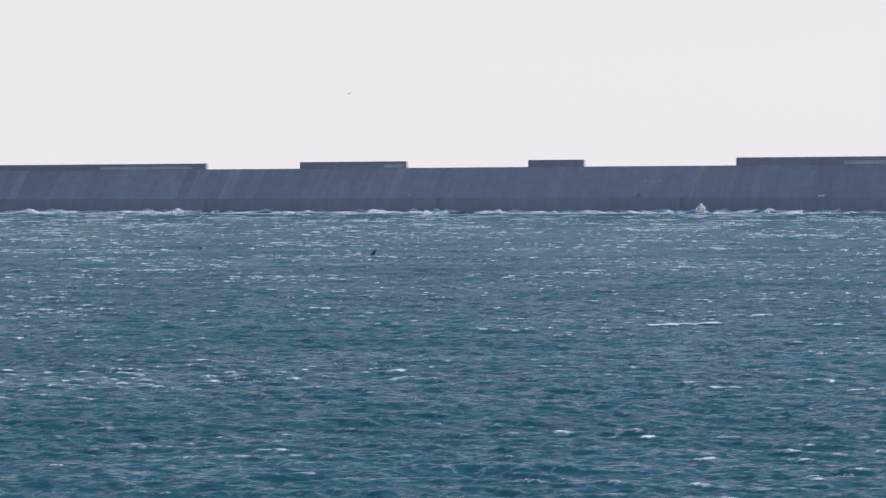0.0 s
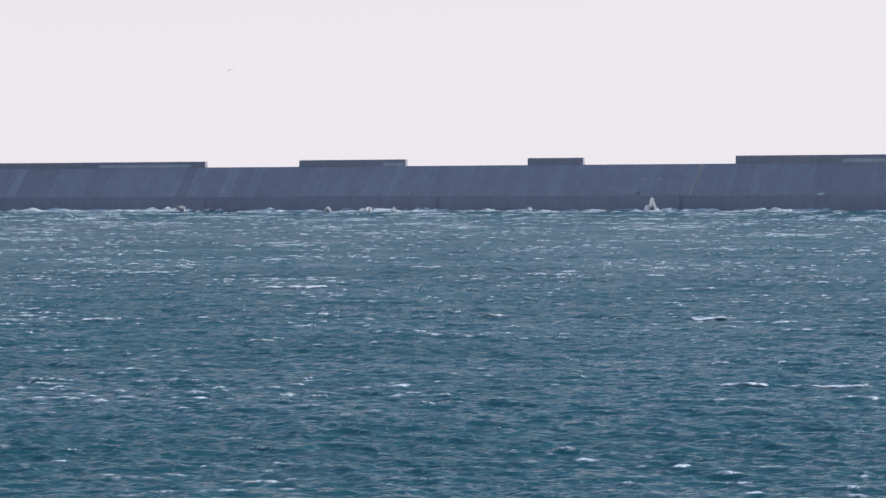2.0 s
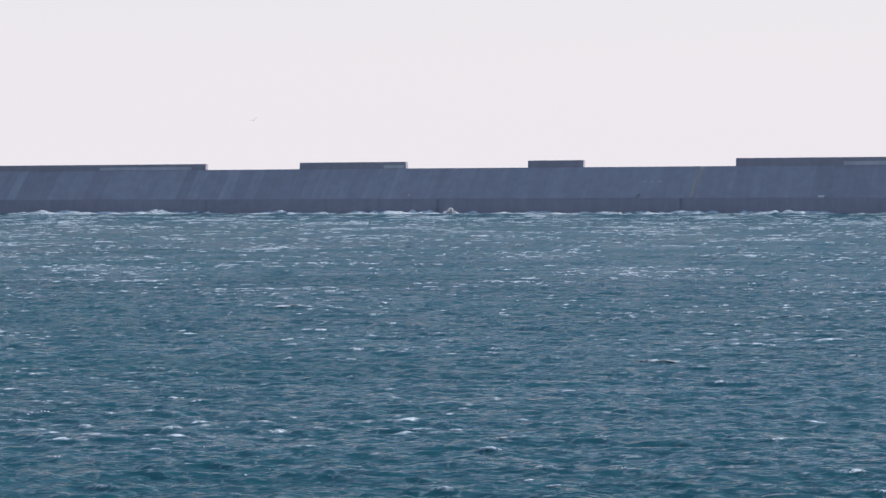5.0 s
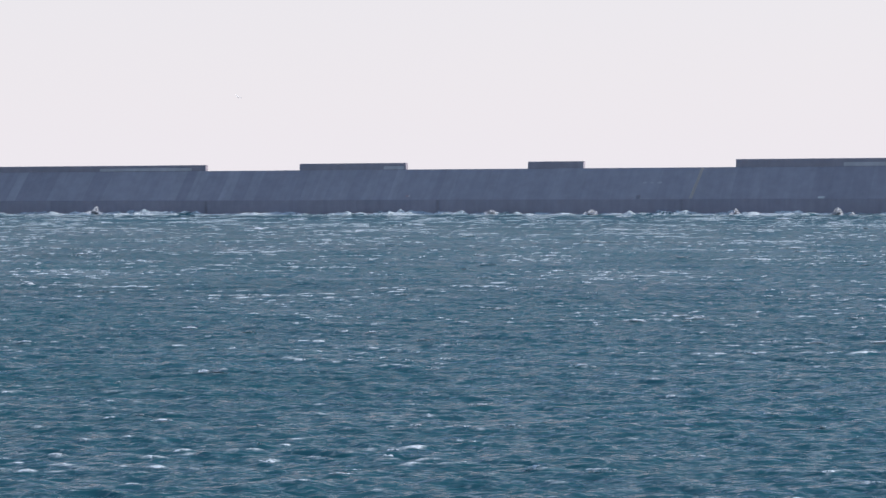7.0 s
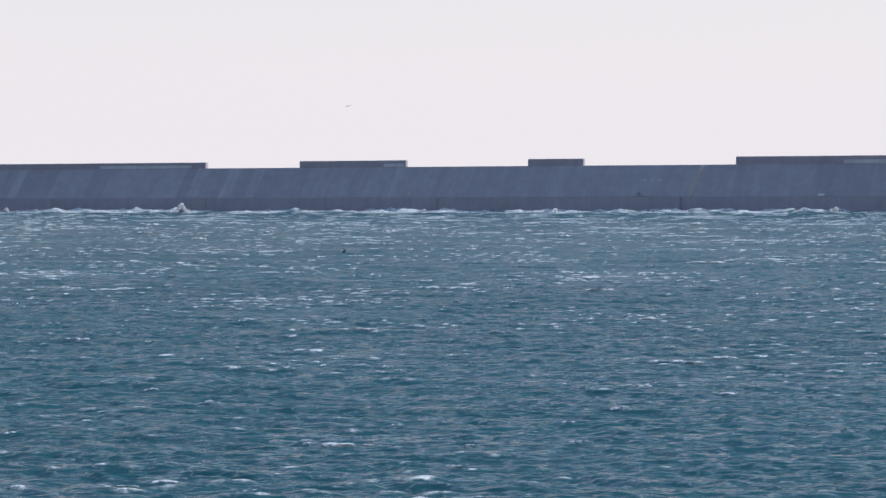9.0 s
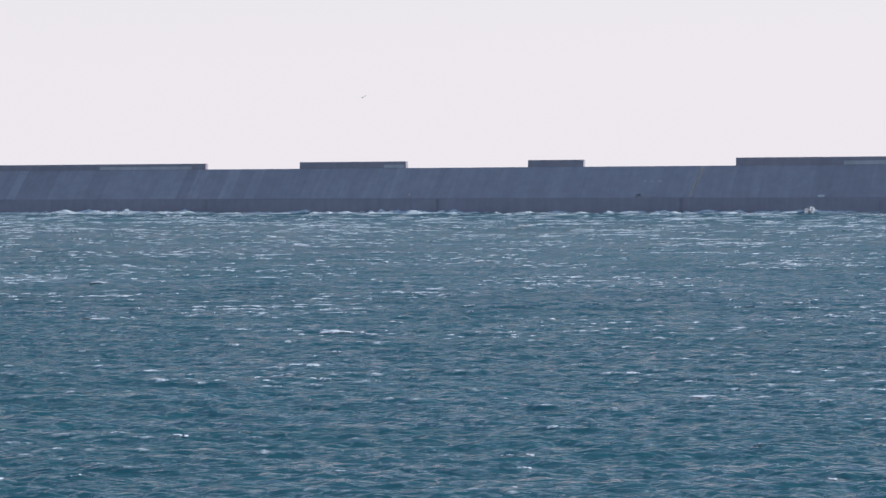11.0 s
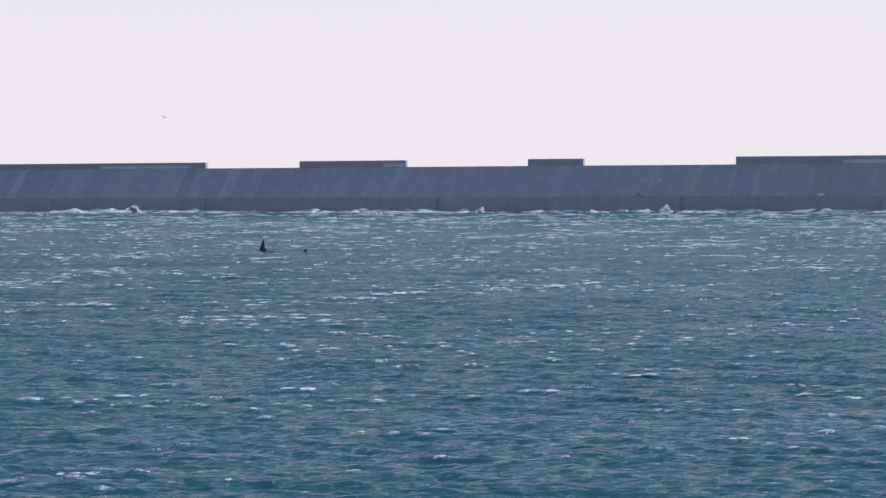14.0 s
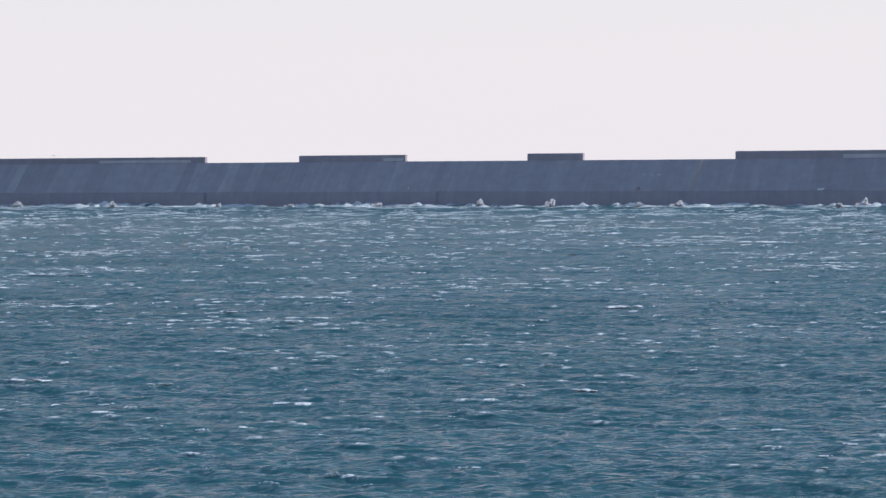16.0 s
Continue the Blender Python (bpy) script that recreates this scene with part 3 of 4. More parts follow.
def along(bearing, back=0.0):
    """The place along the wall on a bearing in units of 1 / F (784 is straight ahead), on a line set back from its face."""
    m, turn = (bearing - 784) / F, radians(WALL_TURN)
    ox, oy = -math.sin(turn) * back, WALL_Y + math.cos(turn) * back
    return (m * oy - ox) / (math.cos(turn) - m * math.sin(turn))


RUN, RISE = BACK, TOP_H - FOOT_H
END_A, END_B = -205.0, 165.0


def slope_at(up):
    """How far back the sloping face lies at a height."""
    return RUN * (up - FOOT_H) / RISE


# the sloping face: slabs of uneven width; pale washed strips stand between them
strips = [along(b, BACK / 2) for b in (28, 100, 150, 195, 240, 312, 345, 402, 446, 545, 566, 612, 655, 700, 788, 868, 985, 1285, 1335)]
rng = random.Random(5)
x = END_A
cuts = []
while x < END_B:
    nxt = [c for c in strips if x + 0.2 < c < x + 13]
    step = rng.uniform(4.5, 11.0)
    if nxt and nxt[0] - 0.8 < x + step + 2.5:
        if nxt[0] - 0.8 - x > 0.8:
            cuts.append((x, nxt[0] - 0.8, CONCRETE))
        width = rng.uniform(2.2, 4.2)
        cuts.append((nxt[0] - 0.8, nxt[0] - 0.8 + width, STREAK))
        x = nxt[0] - 0.8 + width
    else:
        cuts.append((x, x + step, CONCRETE))
        x += step
for x0, x1, material in cuts:
    bm = prism(bmesh.new(), [(0.0, FOOT_H), (BACK, TOP_H), (BACK + 5, TOP_H), (BACK + 5, FOOT_H)], x0 + 0.006, x1 - 0.006, 0.02)
    part("slope_slab", bm, material, breakwater, "pale washed concrete strip" if material is STREAK else "")
x = along(776) - 16 * 12.4
while x < END_B:
    bm = prism(bmesh.new(), [(-0.35, -4), (-0.35, FOOT_H - 0.12), (-0.2, FOOT_H - 0.02), (BACK + 5, FOOT_H - 0.02), (BACK + 5, -4)], x + 0.008, x + 24.792, 0.02)
    part("caisson", bm, WET, breakwater, "dark wet caisson foot")
    x += 24.8

BLOCKS = [(-300, 366, 1.75), (531, 720, 1.9), (935, 1034, 1.95), (1303, 1850, 2.15)]
INSETS = [(178, 340), (680, 716), None, (1494, 1700)]
for (a, b, h), inset in zip(BLOCKS, INSETS):
    lean = 0.35
    bm = prism(bmesh.new(), [(BACK + 0.02, TOP_H + 0.004), (BACK + 0.12, TOP_H + h - 0.3), (BACK + lean, TOP_H + h), (BACK + lean + 1.3, TOP_H + h), (BACK + lean + 1.3, TOP_H + 0.004)],
               along(a, BACK), along(b, BACK + lean), 0.05)
    parapet = part("parapet", bm, CAP_STONE, breakwater, "raised concrete parapet block")
    if inset:
        k = lean / h
        bm = prism(bmesh.new(), [(BACK + 0.05 * k - 0.1, TOP_H + 0.05), (BACK + (h - 0.45) * k - 0.1, TOP_H + h - 0.45), (BACK + 0.5, TOP_H + h - 0.45), (BACK + 0.5, TOP_H + 0.05)],
                   along(inset[0], BACK), along(inset[1], BACK), 0.02)
        part("face_panel", bm, PALE, parapet, "pale concrete panel")


def box(bm, lo, hi):
    m = Matrix.Translation((Vector(lo) + Vector(hi)) / 2) @ Matrix.Diagonal((*(Vector(hi) - Vector(lo)), 1))
    bmesh.ops.create_cube(bm, size=1.0, matrix=m)
    return bm


def iron_ladder(x):
    ladder = empty("ladder", breakwater.matrix_world @ pose(x, -0.36, 0.2), "dark iron rung ladder fixed to the breakwater foot", "ladder", "foot ladders")
    for side in (-0.28, 0.28):
        part("rail", box(bmesh.new(), (side - 0.035, -0.12, 0), (side + 0.035, -0.0, FOOT_H - 0.2)), IRON, ladder)
    for i in range(10):
        part("rung", box(bmesh.new(), (-0.28, -0.13, 0.3 + i * 0.37), (0.28, -0.07, 0.36 + i * 0.37)), IRON, ladder)


for bearing in (366, 776, 1207):
    iron_ladder(along(bearing))

# slanting yellow ladder up the face
ladder = empty("slope_ladder", breakwater.matrix_world @ pose(along(1222), 0, FOOT_H, math.degrees(math.atan2(RISE, RUN)), 0, -8), "faded yellow access ladder lying on the sloping face", "ladder")
length = math.hypot(RISE, RUN)
for side in (-0.28, 0.28):
    part("rail", box(bmesh.new(), (side - 0.09, 0.1, 0.03), (side + 0.09, length - 0.2, 0.08)), YELLOW, ladder)
for i in range(22):
    part("rung", box(bmesh.new(), (-0.28, 0.4 + i * 0.51, 0.05), (0.28, 0.5 + i * 0.51, 0.09)), YELLOW, ladder)

# fittings on the face
fender = empty("mooring_box", breakwater.matrix_world @ pose(along(1130), 0.1, FOOT_H), "small dark iron mooring box on the foot ledge", "mooring box")
part("housing", prism(bmesh.new(), [(-0.3, 0), (-0.3, 0.7), (0.2, 0.95), (0.6, 0.95), (0.6, 0)], -0.45, 0.45, 0.05), IRON, fender)
part("lid", box(bmesh.new(), (-0.5, -0.36, 0.96), (0.5, 0.6, 1.04)), IRON, fender)
ledge = empty("ledge_plank", breakwater.matrix_world @ pose(along(1143), -0.05, FOOT_H), "pale plank lying on the foot ledge", "plank")
part("plank", prism(bmesh.new(), [(-0.25, 0.0), (-0.25, 0.12), (0.12, 0.12), (0.12, 0)], -1.6, 1.6, 0.02), PALE, ledge)
dinghy = empty("washed_up_board", breakwater.matrix_world @ pose(along(1453), 0.35, FOOT_H + 0.45, 0, 0, 0), "white board lying against the sloping concrete face", "board")
part("board", prism(bmesh.new(), [(-0.3, -0.45), (-0.34, -0.2), (0.1, 0.15), (0.25, 0.1)], -0.8, 0.8, 0.04), WHITE, dinghy)
part("end_block", box(bmesh.new(), (0.82, -0.2, -0.15), (1.0, 0.15, 0.1)), WHITE, dinghy)
sign = empty("warning_plate", breakwater.matrix_world @ pose(along(720), slope_at(FOOT_H + 1.0) - 0.1, FOOT_H + 1.0, -45, 0, 0), "faded red and white plate bolted to the slope", "sign plate")
part("plate", box(bmesh.new(), (-0.55, -0.03, -0.25), (0.3, 0.03, 0.25)), RED, sign)
part("white_end", box(bmesh.new(), (0.32, -0.03, -0.25), (0.6, 0.03, 0.25)), WHITE, sign)
marks = empty("painted_marks", breakwater.matrix_world @ pose(along(1155, 4.5), slope_at(FOOT_H + 4.4), FOOT_H + 4.4, math.degrees(math.atan2(RISE, RUN)), 0, 0), "three faded white painted marks on the slope", "painted mark")
for i, wide in ((-1, 0.5), (0, 0.4), (1, 0.6)):
    part("mark", box(bmesh.new(), (i * 2.1 - wide, -0.3, 0.004), (i * 2.1 + wide, 0.3, 0.05)), PALE, marks)


# ---- surf along the foot of the wall: two ragged strips of broken water that heave against it ----
def surf_strip(seed, height):
    waves = Waves(seed, 150, 0.0, height, 16.0, 3.5)
    xs, ys = np.arange(-215, 185, 0.55), np.arange(-22, 2.1, 0.6)
    x, y = np.meshgrid(xs, ys)
    dx, dy, z, fold = waves.relief(x, y, np.full_like(x, 0.95))
    edge = np.clip((y + 22) / 15, 0, 1)
    env = 0.75 + 0.3 * np.sin(x * 0.071 + seed) + 0.3 * np.sin(x * 0.167 + 2.3 * seed) + 0.25 * np.sin(x * 0.39 + 0.4 * y + seed)
    z = z * np.clip(env, 0.15, 1.5) * 1.25
    z = z * (0.45 + 0.55 * edge) + np.abs(z) * 0.6 * edge - 0.75 * (1 - edge) - 0.1
    rank = fold / fold.std() + 0.5 * np.sin(x * 0.13 + seed) + 0.5 * np.sin(x * 0.31 + 2 * seed) + 0.6 * edge
    foam = np.clip((rank * (0.6 + 0.4 * env) - 0.6 + 0.4 * edge) / 0.9, 0, 1)
    mesh = bpy.data.meshes.new("surf")
    i = np.arange(x.size).reshape(x.shape)
    quads = np.stack((i[:-1, :-1], i[:-1, 1:], i[1:, 1:], i[1:, :-1]), -1).reshape(-1, 4)
    mesh.from_pydata(np.stack((x + dx, y + dy * 0.5, z), -1).reshape(-1, 3).tolist(), [], quads.tolist())
    mesh.polygons.foreach_set("use_smooth", np.ones(len(quads), bool))
    mesh.attributes.new("foam", "FLOAT", "POINT").data.foreach_set("value", foam.astype(np.float32).ravel())
    mesh.attributes.new("froth_glint", "FLOAT", "POINT").data.foreach_set("value", np.clip((rank - 0.8) / 1.1, 0, 1).astype(np.float32).ravel())
    mesh.materials.append(WATER)
    ob = new("surf_water", mesh)
    ob.matrix_world = breakwater.matrix_world
    return tagged(ob, "broken foaming water heaving along the breakwater foot", "surf", kind="structure")


SURF = [surf_strip(21, 0.27), surf_strip(34, 0.25)]


# ---- breaking waves and spray: ragged heaps of foam that leap and fall back ----
def spray_mesh(seed):
    r = random.Random(seed)
    bm = bmesh.new()
    lean = r.uniform(-0.35, 0.35)
    swell, lobes = r.uniform(0, 6.3), r.uniform(2.5, 4.5)
    for i in range(130):
        a, q = r.uniform(0, math.pi), r.random() ** 0.6
        reach = q * (0.78 + 0.22 * math.sin(lobes * a + swell))
        u, z = 1.15 * reach * math.cos(a) + r.gauss(0, 0.03), reach * math.sin(a)
        size = r.uniform(0.09, 0.17) * (1.15 - 0.4 * q)
        shape = Matrix.Translation((u + lean * z, r.gauss(0, 0.12), z)) @ Euler((r.random() * 6, r.random() * 6, r.random() * 6)).to_matrix().to_4x4()
        ret = bmesh.ops.create_icosphere(bm, subdivisions=1, radius=size, matrix=shape @ Matrix.Diagonal((1.7, 0.9, 0.7, 1)))
        for v in ret["verts"]:
            v.co += Vector((r.gauss(0, 1), r.gauss(0, 1), r.gauss(0, 1))) * size * 0.2
    mesh = bpy.data.meshes.new("spray")
    bm.to_mesh(mesh)
    bm.free()
    mesh.polygons.foreach_set("use_smooth", np.ones(len(mesh.polygons), bool))
    mesh.materials.append(MIST)
    return mesh


SPRAY = [spray_mesh(60 + i) for i in range(6)]
SPRAYS = []

# seconds of the peak, metres along the wall, metres of height
BREAKS_A = [(0.1, 62, 1.0), (0.1, 78, 0.8), (0.1, -62, 0.6), (0.1, -34, 0.6), (0.1, 95, 1.1), (0.1, -79, 0.6), (0.5, 77, 2.4), (0.5, -45, 1.0), (0.5, -66, 1.0), (0.5, 56, 0.8),
            (0.5, 103, 1.0), (0.6, -85, 0.6), (1, -69, 1.3), (1, -47, 0.8), (1, 101, 1.0), (1.1, 71, 1.1), (1, 9, 0.6), (1.5, -71, 1.1), (1.5, -57, 1.0), (1.5, 1, 0.8), (1.5, 20, 0.6),
            (1.6, 47, 0.8), (1.5, 103, 0.6)]
BREAKS_B = [(2, 64, 2.3), (2, -30, 1.0), (2.1, -18, 1.3), (2.1, -11, 1.0), (2, -76, 1.4), (2, 29, 0.8), (2.5, -79, 1.3), (2.4, 61, 1.6), (2.5, 70, 1.1), (2.5, 115, 1.3), (2.5, -20, 0.8),
            (3, -84, 1.0), (3, 28, 1.0), (3, 114, 1.0), (3, -34, 0.6), (3.5, 74, 1.4), (3.5, -8, 0.8), (3.5, -38, 0.6), (4, 107, 1.9), (4, -142, 1.6), (4, -31, 0.8), (4.1, 30, 0.8), (4, 63, 1.0)]
BREAKS_C = [(4.7, -86, 1.0), (4.9, 6, 1.1), (5.2, 55, 1.0), (5.6, 96, 1.3), (5.7, -39, 1.0), (6.0, -114, 1.0), (6.5, -59, 1.0), (6.5, 49, 1.6), (6.4, 119, 1.6), (6.5, 7, 0.8), (7, -106, 1.6),
            (7, 18, 1.1), (7, 47, 1.0), (7, 87, 1.1), (7, 114, 1.3), (7.5, -107, 2.4), (7.5, -66, 1.0), (7.5, 59, 1.6), (7.5, 108, 1.1), (7.6, 70, 0.8), (8, -94, 0.8), (8, -68, 0.8), (8, -54, 1.3)]
BREAKS_D = [(8, 40, 1.3), (8, 60, 1.0), (8, 91, 1.0), (8, 106, 1.3), (8.5, -116, 1.1), (8.5, 37, 1.7), (8.5, 6, 0.8), (8.5, 57, 0.8), (9, -76, 1.7), (9, -135, 1.0), (9, 113, 1.0), (9.1, -2, 0.8),
            (9, -49, 0.6), (9.7, -25, 1.1), (10.1, 44, 1.1), (10.5, -97, 1.0), (10.8, 107, 1.3), (11.5, 4, 2.1), (11.5, -75, 1.0), (11.5, 31, 1.0), (11.5, 99, 0.8), (12, -19, 1.3), (12, 29, 1.0), (12, 95, 1.1)]
BREAKS_E = [(12, -113, 0.8), (12.5, -20, 1.0), (12.5, 24, 1.4), (12.5, -44, 0.8), (12.4, 90, 0.8), (13, -85, 1.6), (13, -42, 1.1), (13, 85, 1.0), (13, 3, 1.0), (13.5, -91, 1.0), (13.5, 20, 0.8),
            (13.5, -34, 0.6), (14, -92, 1.6), (14, 16, 1.0), (14, 68, 1.4), (14, -21, 0.8), (14.5, -96, 1.7), (14.5, 14, 1.0), (14.5, 26, 1.4), (14.5, 96, 1.3)]
BREAKS_F = [(15, -98, 1.3), (15, -130, 1.3), (15, 36, 1.6), (15, 121, 1.6), (15, -42, 0.8), (15.5, -64, 0.8), (15.5, 60, 1.0), (16, 16, 1.6), (16, -16, 1.0), (16, 71, 1.3), (16, 115, 1.0)]


def leap(name, mesh, peak, place, turn, drift, size, depth, label, group):
    """A heap of foam that rises at its peak time, leans along and sinks again."""
    ob = new(name, mesh)
    ob.scale = size
    tagged(ob, label, "breaking wave", group)
    px, py, pz = place
    rows = []
    for dt, sink in ((-0.55, depth), (-0.15, 0.25 * depth), (0.1, 0.0), (0.45, 0.4 * depth), (1.0, depth)):
        t = peak + dt
        if 0.05 < t < 15.95:
            rows.append((t, pose(px + drift[0] * dt, py + drift[1] * dt, pz - sink, 0, 0, turn)))
    rows.insert(0, (0.0, pose(px, py, pz - (depth if peak > 0.6 else 0.3 * depth), 0, 0, turn)))
    rows.append((16.0, pose(px, py, pz - (depth if peak < 15.0 else 0.1 * depth), 0, 0, turn)))
    SPRAYS.append((ob, rows))


rng = random.Random(17)
for n, (t, along_wall, high) in enumerate(BREAKS_A + BREAKS_B + BREAKS_C + BREAKS_D + BREAKS_E + BREAKS_F):
    spot = breakwater.matrix_world @ Vector((along_wall, -8.5 - rng.random() * 4.0, 0))
    wide = (0.85 + 0.45 * high) * rng.uniform(0.9, 1.5) * 1.25
    label = "tall plume of white spray thrown against the breakwater" if high > 1.5 else "small white wave breaking at the breakwater foot"
    leap("breaking_wave", SPRAY[n % 6], t, (spot.x, spot.y, 0.25), WALL_TURN + rng.uniform(-8, 8), (-1.0, 0.3), (wide * (0.75 if high > 1.8 else 0.95), 1.1, high * (1.55 if high > 1.5 else 1.4)), high * 1.3 + 1.2, label, "waves breaking on the breakwater")

# small splashes beside the orcas
for t, x, y, big in ((0.6, -11.7, 344.6, 0.8), (1.8, -10.3, 346.5, 0.6), (7.7, -14.0, 350.8, 0.6), (12.6, -19.4, 352.6, 0.9), (13.3, -25.6, 355.5, 0.6), (14.3, -19.4, 352.0, 0.6), (14.9, -28.1, 352.6, 0.95), (15.5, -27.2, 349.6, 0.5)):
    leap("splash", SPRAY[int(t) % 6], t, (x, y - 0.6, 0.12), 0, (-1.2, 0), (big, 0.4, big), 1.4, "small white splash beside a swimming orca", "splashes beside the orcas")


# ---- orcas ----
def loft(bm, rings):
    """A skin over rings of points, closed at both ends."""
    rows = [[bm.verts.new(p) for p in ring] for ring in rings]
    n = len(rows[0])
    for a, b in zip(rows, rows[1:]):
        for i in range(n):
            bm.faces.new((a[i], a[(i + 1) % n], b[(i + 1) % n], b[i]))
    bm.faces.new(rows[0][::-1])
    bm.faces.new(rows[-1])
    bmesh.ops.recalc_face_normals(bm, faces=bm.faces)
    return bm


def blade(bm, outline, thick):
    """A fin: an outline in x and z, lens-shaped across y."""
    n = len(outline)
    cx, cz = sum(p[0] for p in outline) / n, sum(p[1] for p in outline) / n
    rim = [bm.verts.new((x, 0, z)) for x, z in outline]
    inner = [[bm.verts.new((cx + (x - cx) * 0.6, s * thick, cz + (z - cz) * 0.6)) for x, z in outline] for s in (-1, 1)]
    for side, ring in zip((0, 1), inner):
        for i in range(n):
            j = (i + 1) % n
            f = (rim[i], rim[j], ring[j], ring[i])
            bm.faces.new(f if side == 0 else f[::-1])
        bm.faces.new(ring if side == 0 else ring[::-1])
    bmesh.ops.recalc_face_normals(bm, faces=bm.faces)
    return bm


def orca(length, fin, upright, label):
    """Its origin is at the foot of the fin; it swims along its own x axis."""
    ob = empty("orca", pose(0, 0, -3), label, "orca", "orcas")
    k = length / 7.0
    rings = []
    for x, r in ((2.75, 0.12), (2.6, 0.3), (2.2, 0.52), (1.6, 0.72), (0.8, 0.86), (0, 0.9), (-0.8, 0.84), (-1.6, 0.70), (-2.4, 0.5), (-3.2, 0.3), (-3.9, 0.16), (-4.2, 0.08)):
        rings.append([(x * k, r * k * math.cos(a) * 0.95, (-0.86 + 0.12 * max(0, -x) * 0.6 + r * math.sin(a)) * k) for a in np.linspace(0, 2 * np.pi, 20, endpoint=False)])
    body = part("body", loft(bmesh.new(), rings), ORCA_SKIN, ob, "wet black back", True)
    if upright:
        shape = [(0.62, -0.1), (0.5, 0.35), (0.3, 0.95), (0.12, 1.45), (-0.02, 1.66), (-0.12, 1.7), (-0.16, 1.6), (-0.17, 1.2), (-0.24, 0.7), (-0.36, 0.3), (-0.5, -0.1)]
        s = fin / 1.7
    else:
        shape = [(0.5, -0.08), (0.3, 0.25), (0.05, 0.6), (-0.2, 0.8), (-0.38, 0.84), (-0.36, 0.74), (-0.28, 0.5), (-0.3, 0.25), (-0.42, -0.08)]
        s = fin / 0.84
    part("dorsal_fin", blade(bmesh.new(), [(x * s * 1.0, z * s) for x, z in shape], 0.07), ORCA_SKIN, ob, "black dorsal fin", True)
    part("saddle_patch", blade(bmesh.new(), [(-0.5 * k, 0.03), (-0.9 * k, 0.05), (-1.5 * k, 0.0), (-1.7 * k, -0.12), (-1.1 * k, -0.1)], 0.3 * k), SADDLE, body, "grey saddle patch")
    for side in (-1, 1):
        flipper = blade(bmesh.new(), [(0, 0), (0.5, 0.05), (0.35, -0.7), (0.0, -1.25), (-0.35, -1.0), (-0.25, -0.4)], 0.06)
        bmesh.ops.transform(flipper, matrix=pose(1.3 * k, side * 0.6 * k, -1.15 * k, side * 50, 0, 0), verts=flipper.verts)
        part("pectoral_fin", flipper, ORCA_SKIN, ob, "", True)
        lobe = blade(bmesh.new(), [(0.35, 0), (0.1, 0.5), (-0.35, 1.05), (-0.45, 0.95), (-0.3, 0.4), (-0.25, 0)], 0.04)
        bmesh.ops.transform(lobe, matrix=pose(-4.05 * k, 0, -0.55 * k, side * 90, 0, 0), verts=lobe.verts)
        part("fluke", lobe, ORCA_SKIN, ob, "", True)
        eye = bmesh.new()
        bmesh.ops.create_icosphere(eye, subdivisions=2, radius=1.0, matrix=pose(1.95 * k, side * 0.5 * k, -0.6 * k) @ Matrix.Diagonal((0.34 * k, 0.09 * k, 0.14 * k, 1)))
        part("eye_patch", eye, PATCH_WHITE, body, "white eye patch", True)
    return ob


MALE = orca(7.4, 1.75, True, "black male orca with tall upright dorsal fin surfacing")
COW = orca(6.0, 0.86, False, "black orca with short curved dorsal fin surfacing")
LEADER = orca(6.2, 0.95, False, "black orca with curved dorsal fin diving under")


# ---- the gull ----
def make_gull():
    ob = empty("gull", pose(0, 440, 25), "white gull with grey wings gliding over the sea", "gull")
    rings = []
    for x, r in ((0.30, 0.015), (0.27, 0.04), (0.2, 0.055), (0.12, 0.07), (0.0, 0.085), (-0.12, 0.07), (-0.22, 0.04), (-0.3, 0.02)):
        rings.append([(x, r * math.cos(a), r * math.sin(a) * 0.9) for a in np.linspace(0, 2 * np.pi, 12, endpoint=False)])
    body = part("body", loft(bmesh.new(), rings), FEATHER, ob, "white body", True)
    part("beak", loft(bmesh.new(), [[(0.30, 0.012 * math.cos(a), 0.012 * math.sin(a)) for a in np.linspace(0, 6.28, 6, endpoint=False)],
                                    [(0.36, 0.004 * math.cos(a), -0.006 + 0.004 * math.sin(a)) for a in np.linspace(0, 6.28, 6, endpoint=False)]]), ORANGE, body, "yellow beak")
    tail = blade(bmesh.new(), [(-0.24, -0.04), (-0.24, 0.04), (-0.45, 0.1), (-0.47, 0.0), (-0.45, -0.1)], 0.012)
    bmesh.ops.transform(tail, matrix=pose(0, 0, 0, 90, 0, 0), verts=tail.verts)
    part("tail", tail, FEATHER, ob, "white fan tail")
    wings = []
    for side in (-1, 1):
        wing = blade(bmesh.new(), [(0.14, 0.0), (0.2, 0.3), (0.1, 0.5), (-0.12, 0.74), (-0.16, 0.72), (-0.08, 0.5), (-0.06, 0.3), (-0.1, 0.0)], 0.016)
        bmesh.ops.transform(wing, matrix=pose(0, 0, 0, -side * 90, 0, 0), verts=wing.verts)
        w = part("wing", wing, WING_GREY, ob, "grey wing")
        w.matrix_basis = pose(0, side * 0.05, 0.04)
        wings.append((w, side))
    return ob, wings


GULL, WINGS = make_gull()


# ---- what moves ----
def swim(ob, rows):
    """Rows of seconds, place, height of the fin's foot over the water, pitch. It heads to the left of the view, a little away."""
    walk(ob, [(t, pose(x, y, up - 0.08 + 0.6 * sea_level(x, y, t), 0, -pitch, 183)) for t, x, y, up, pitch in rows])


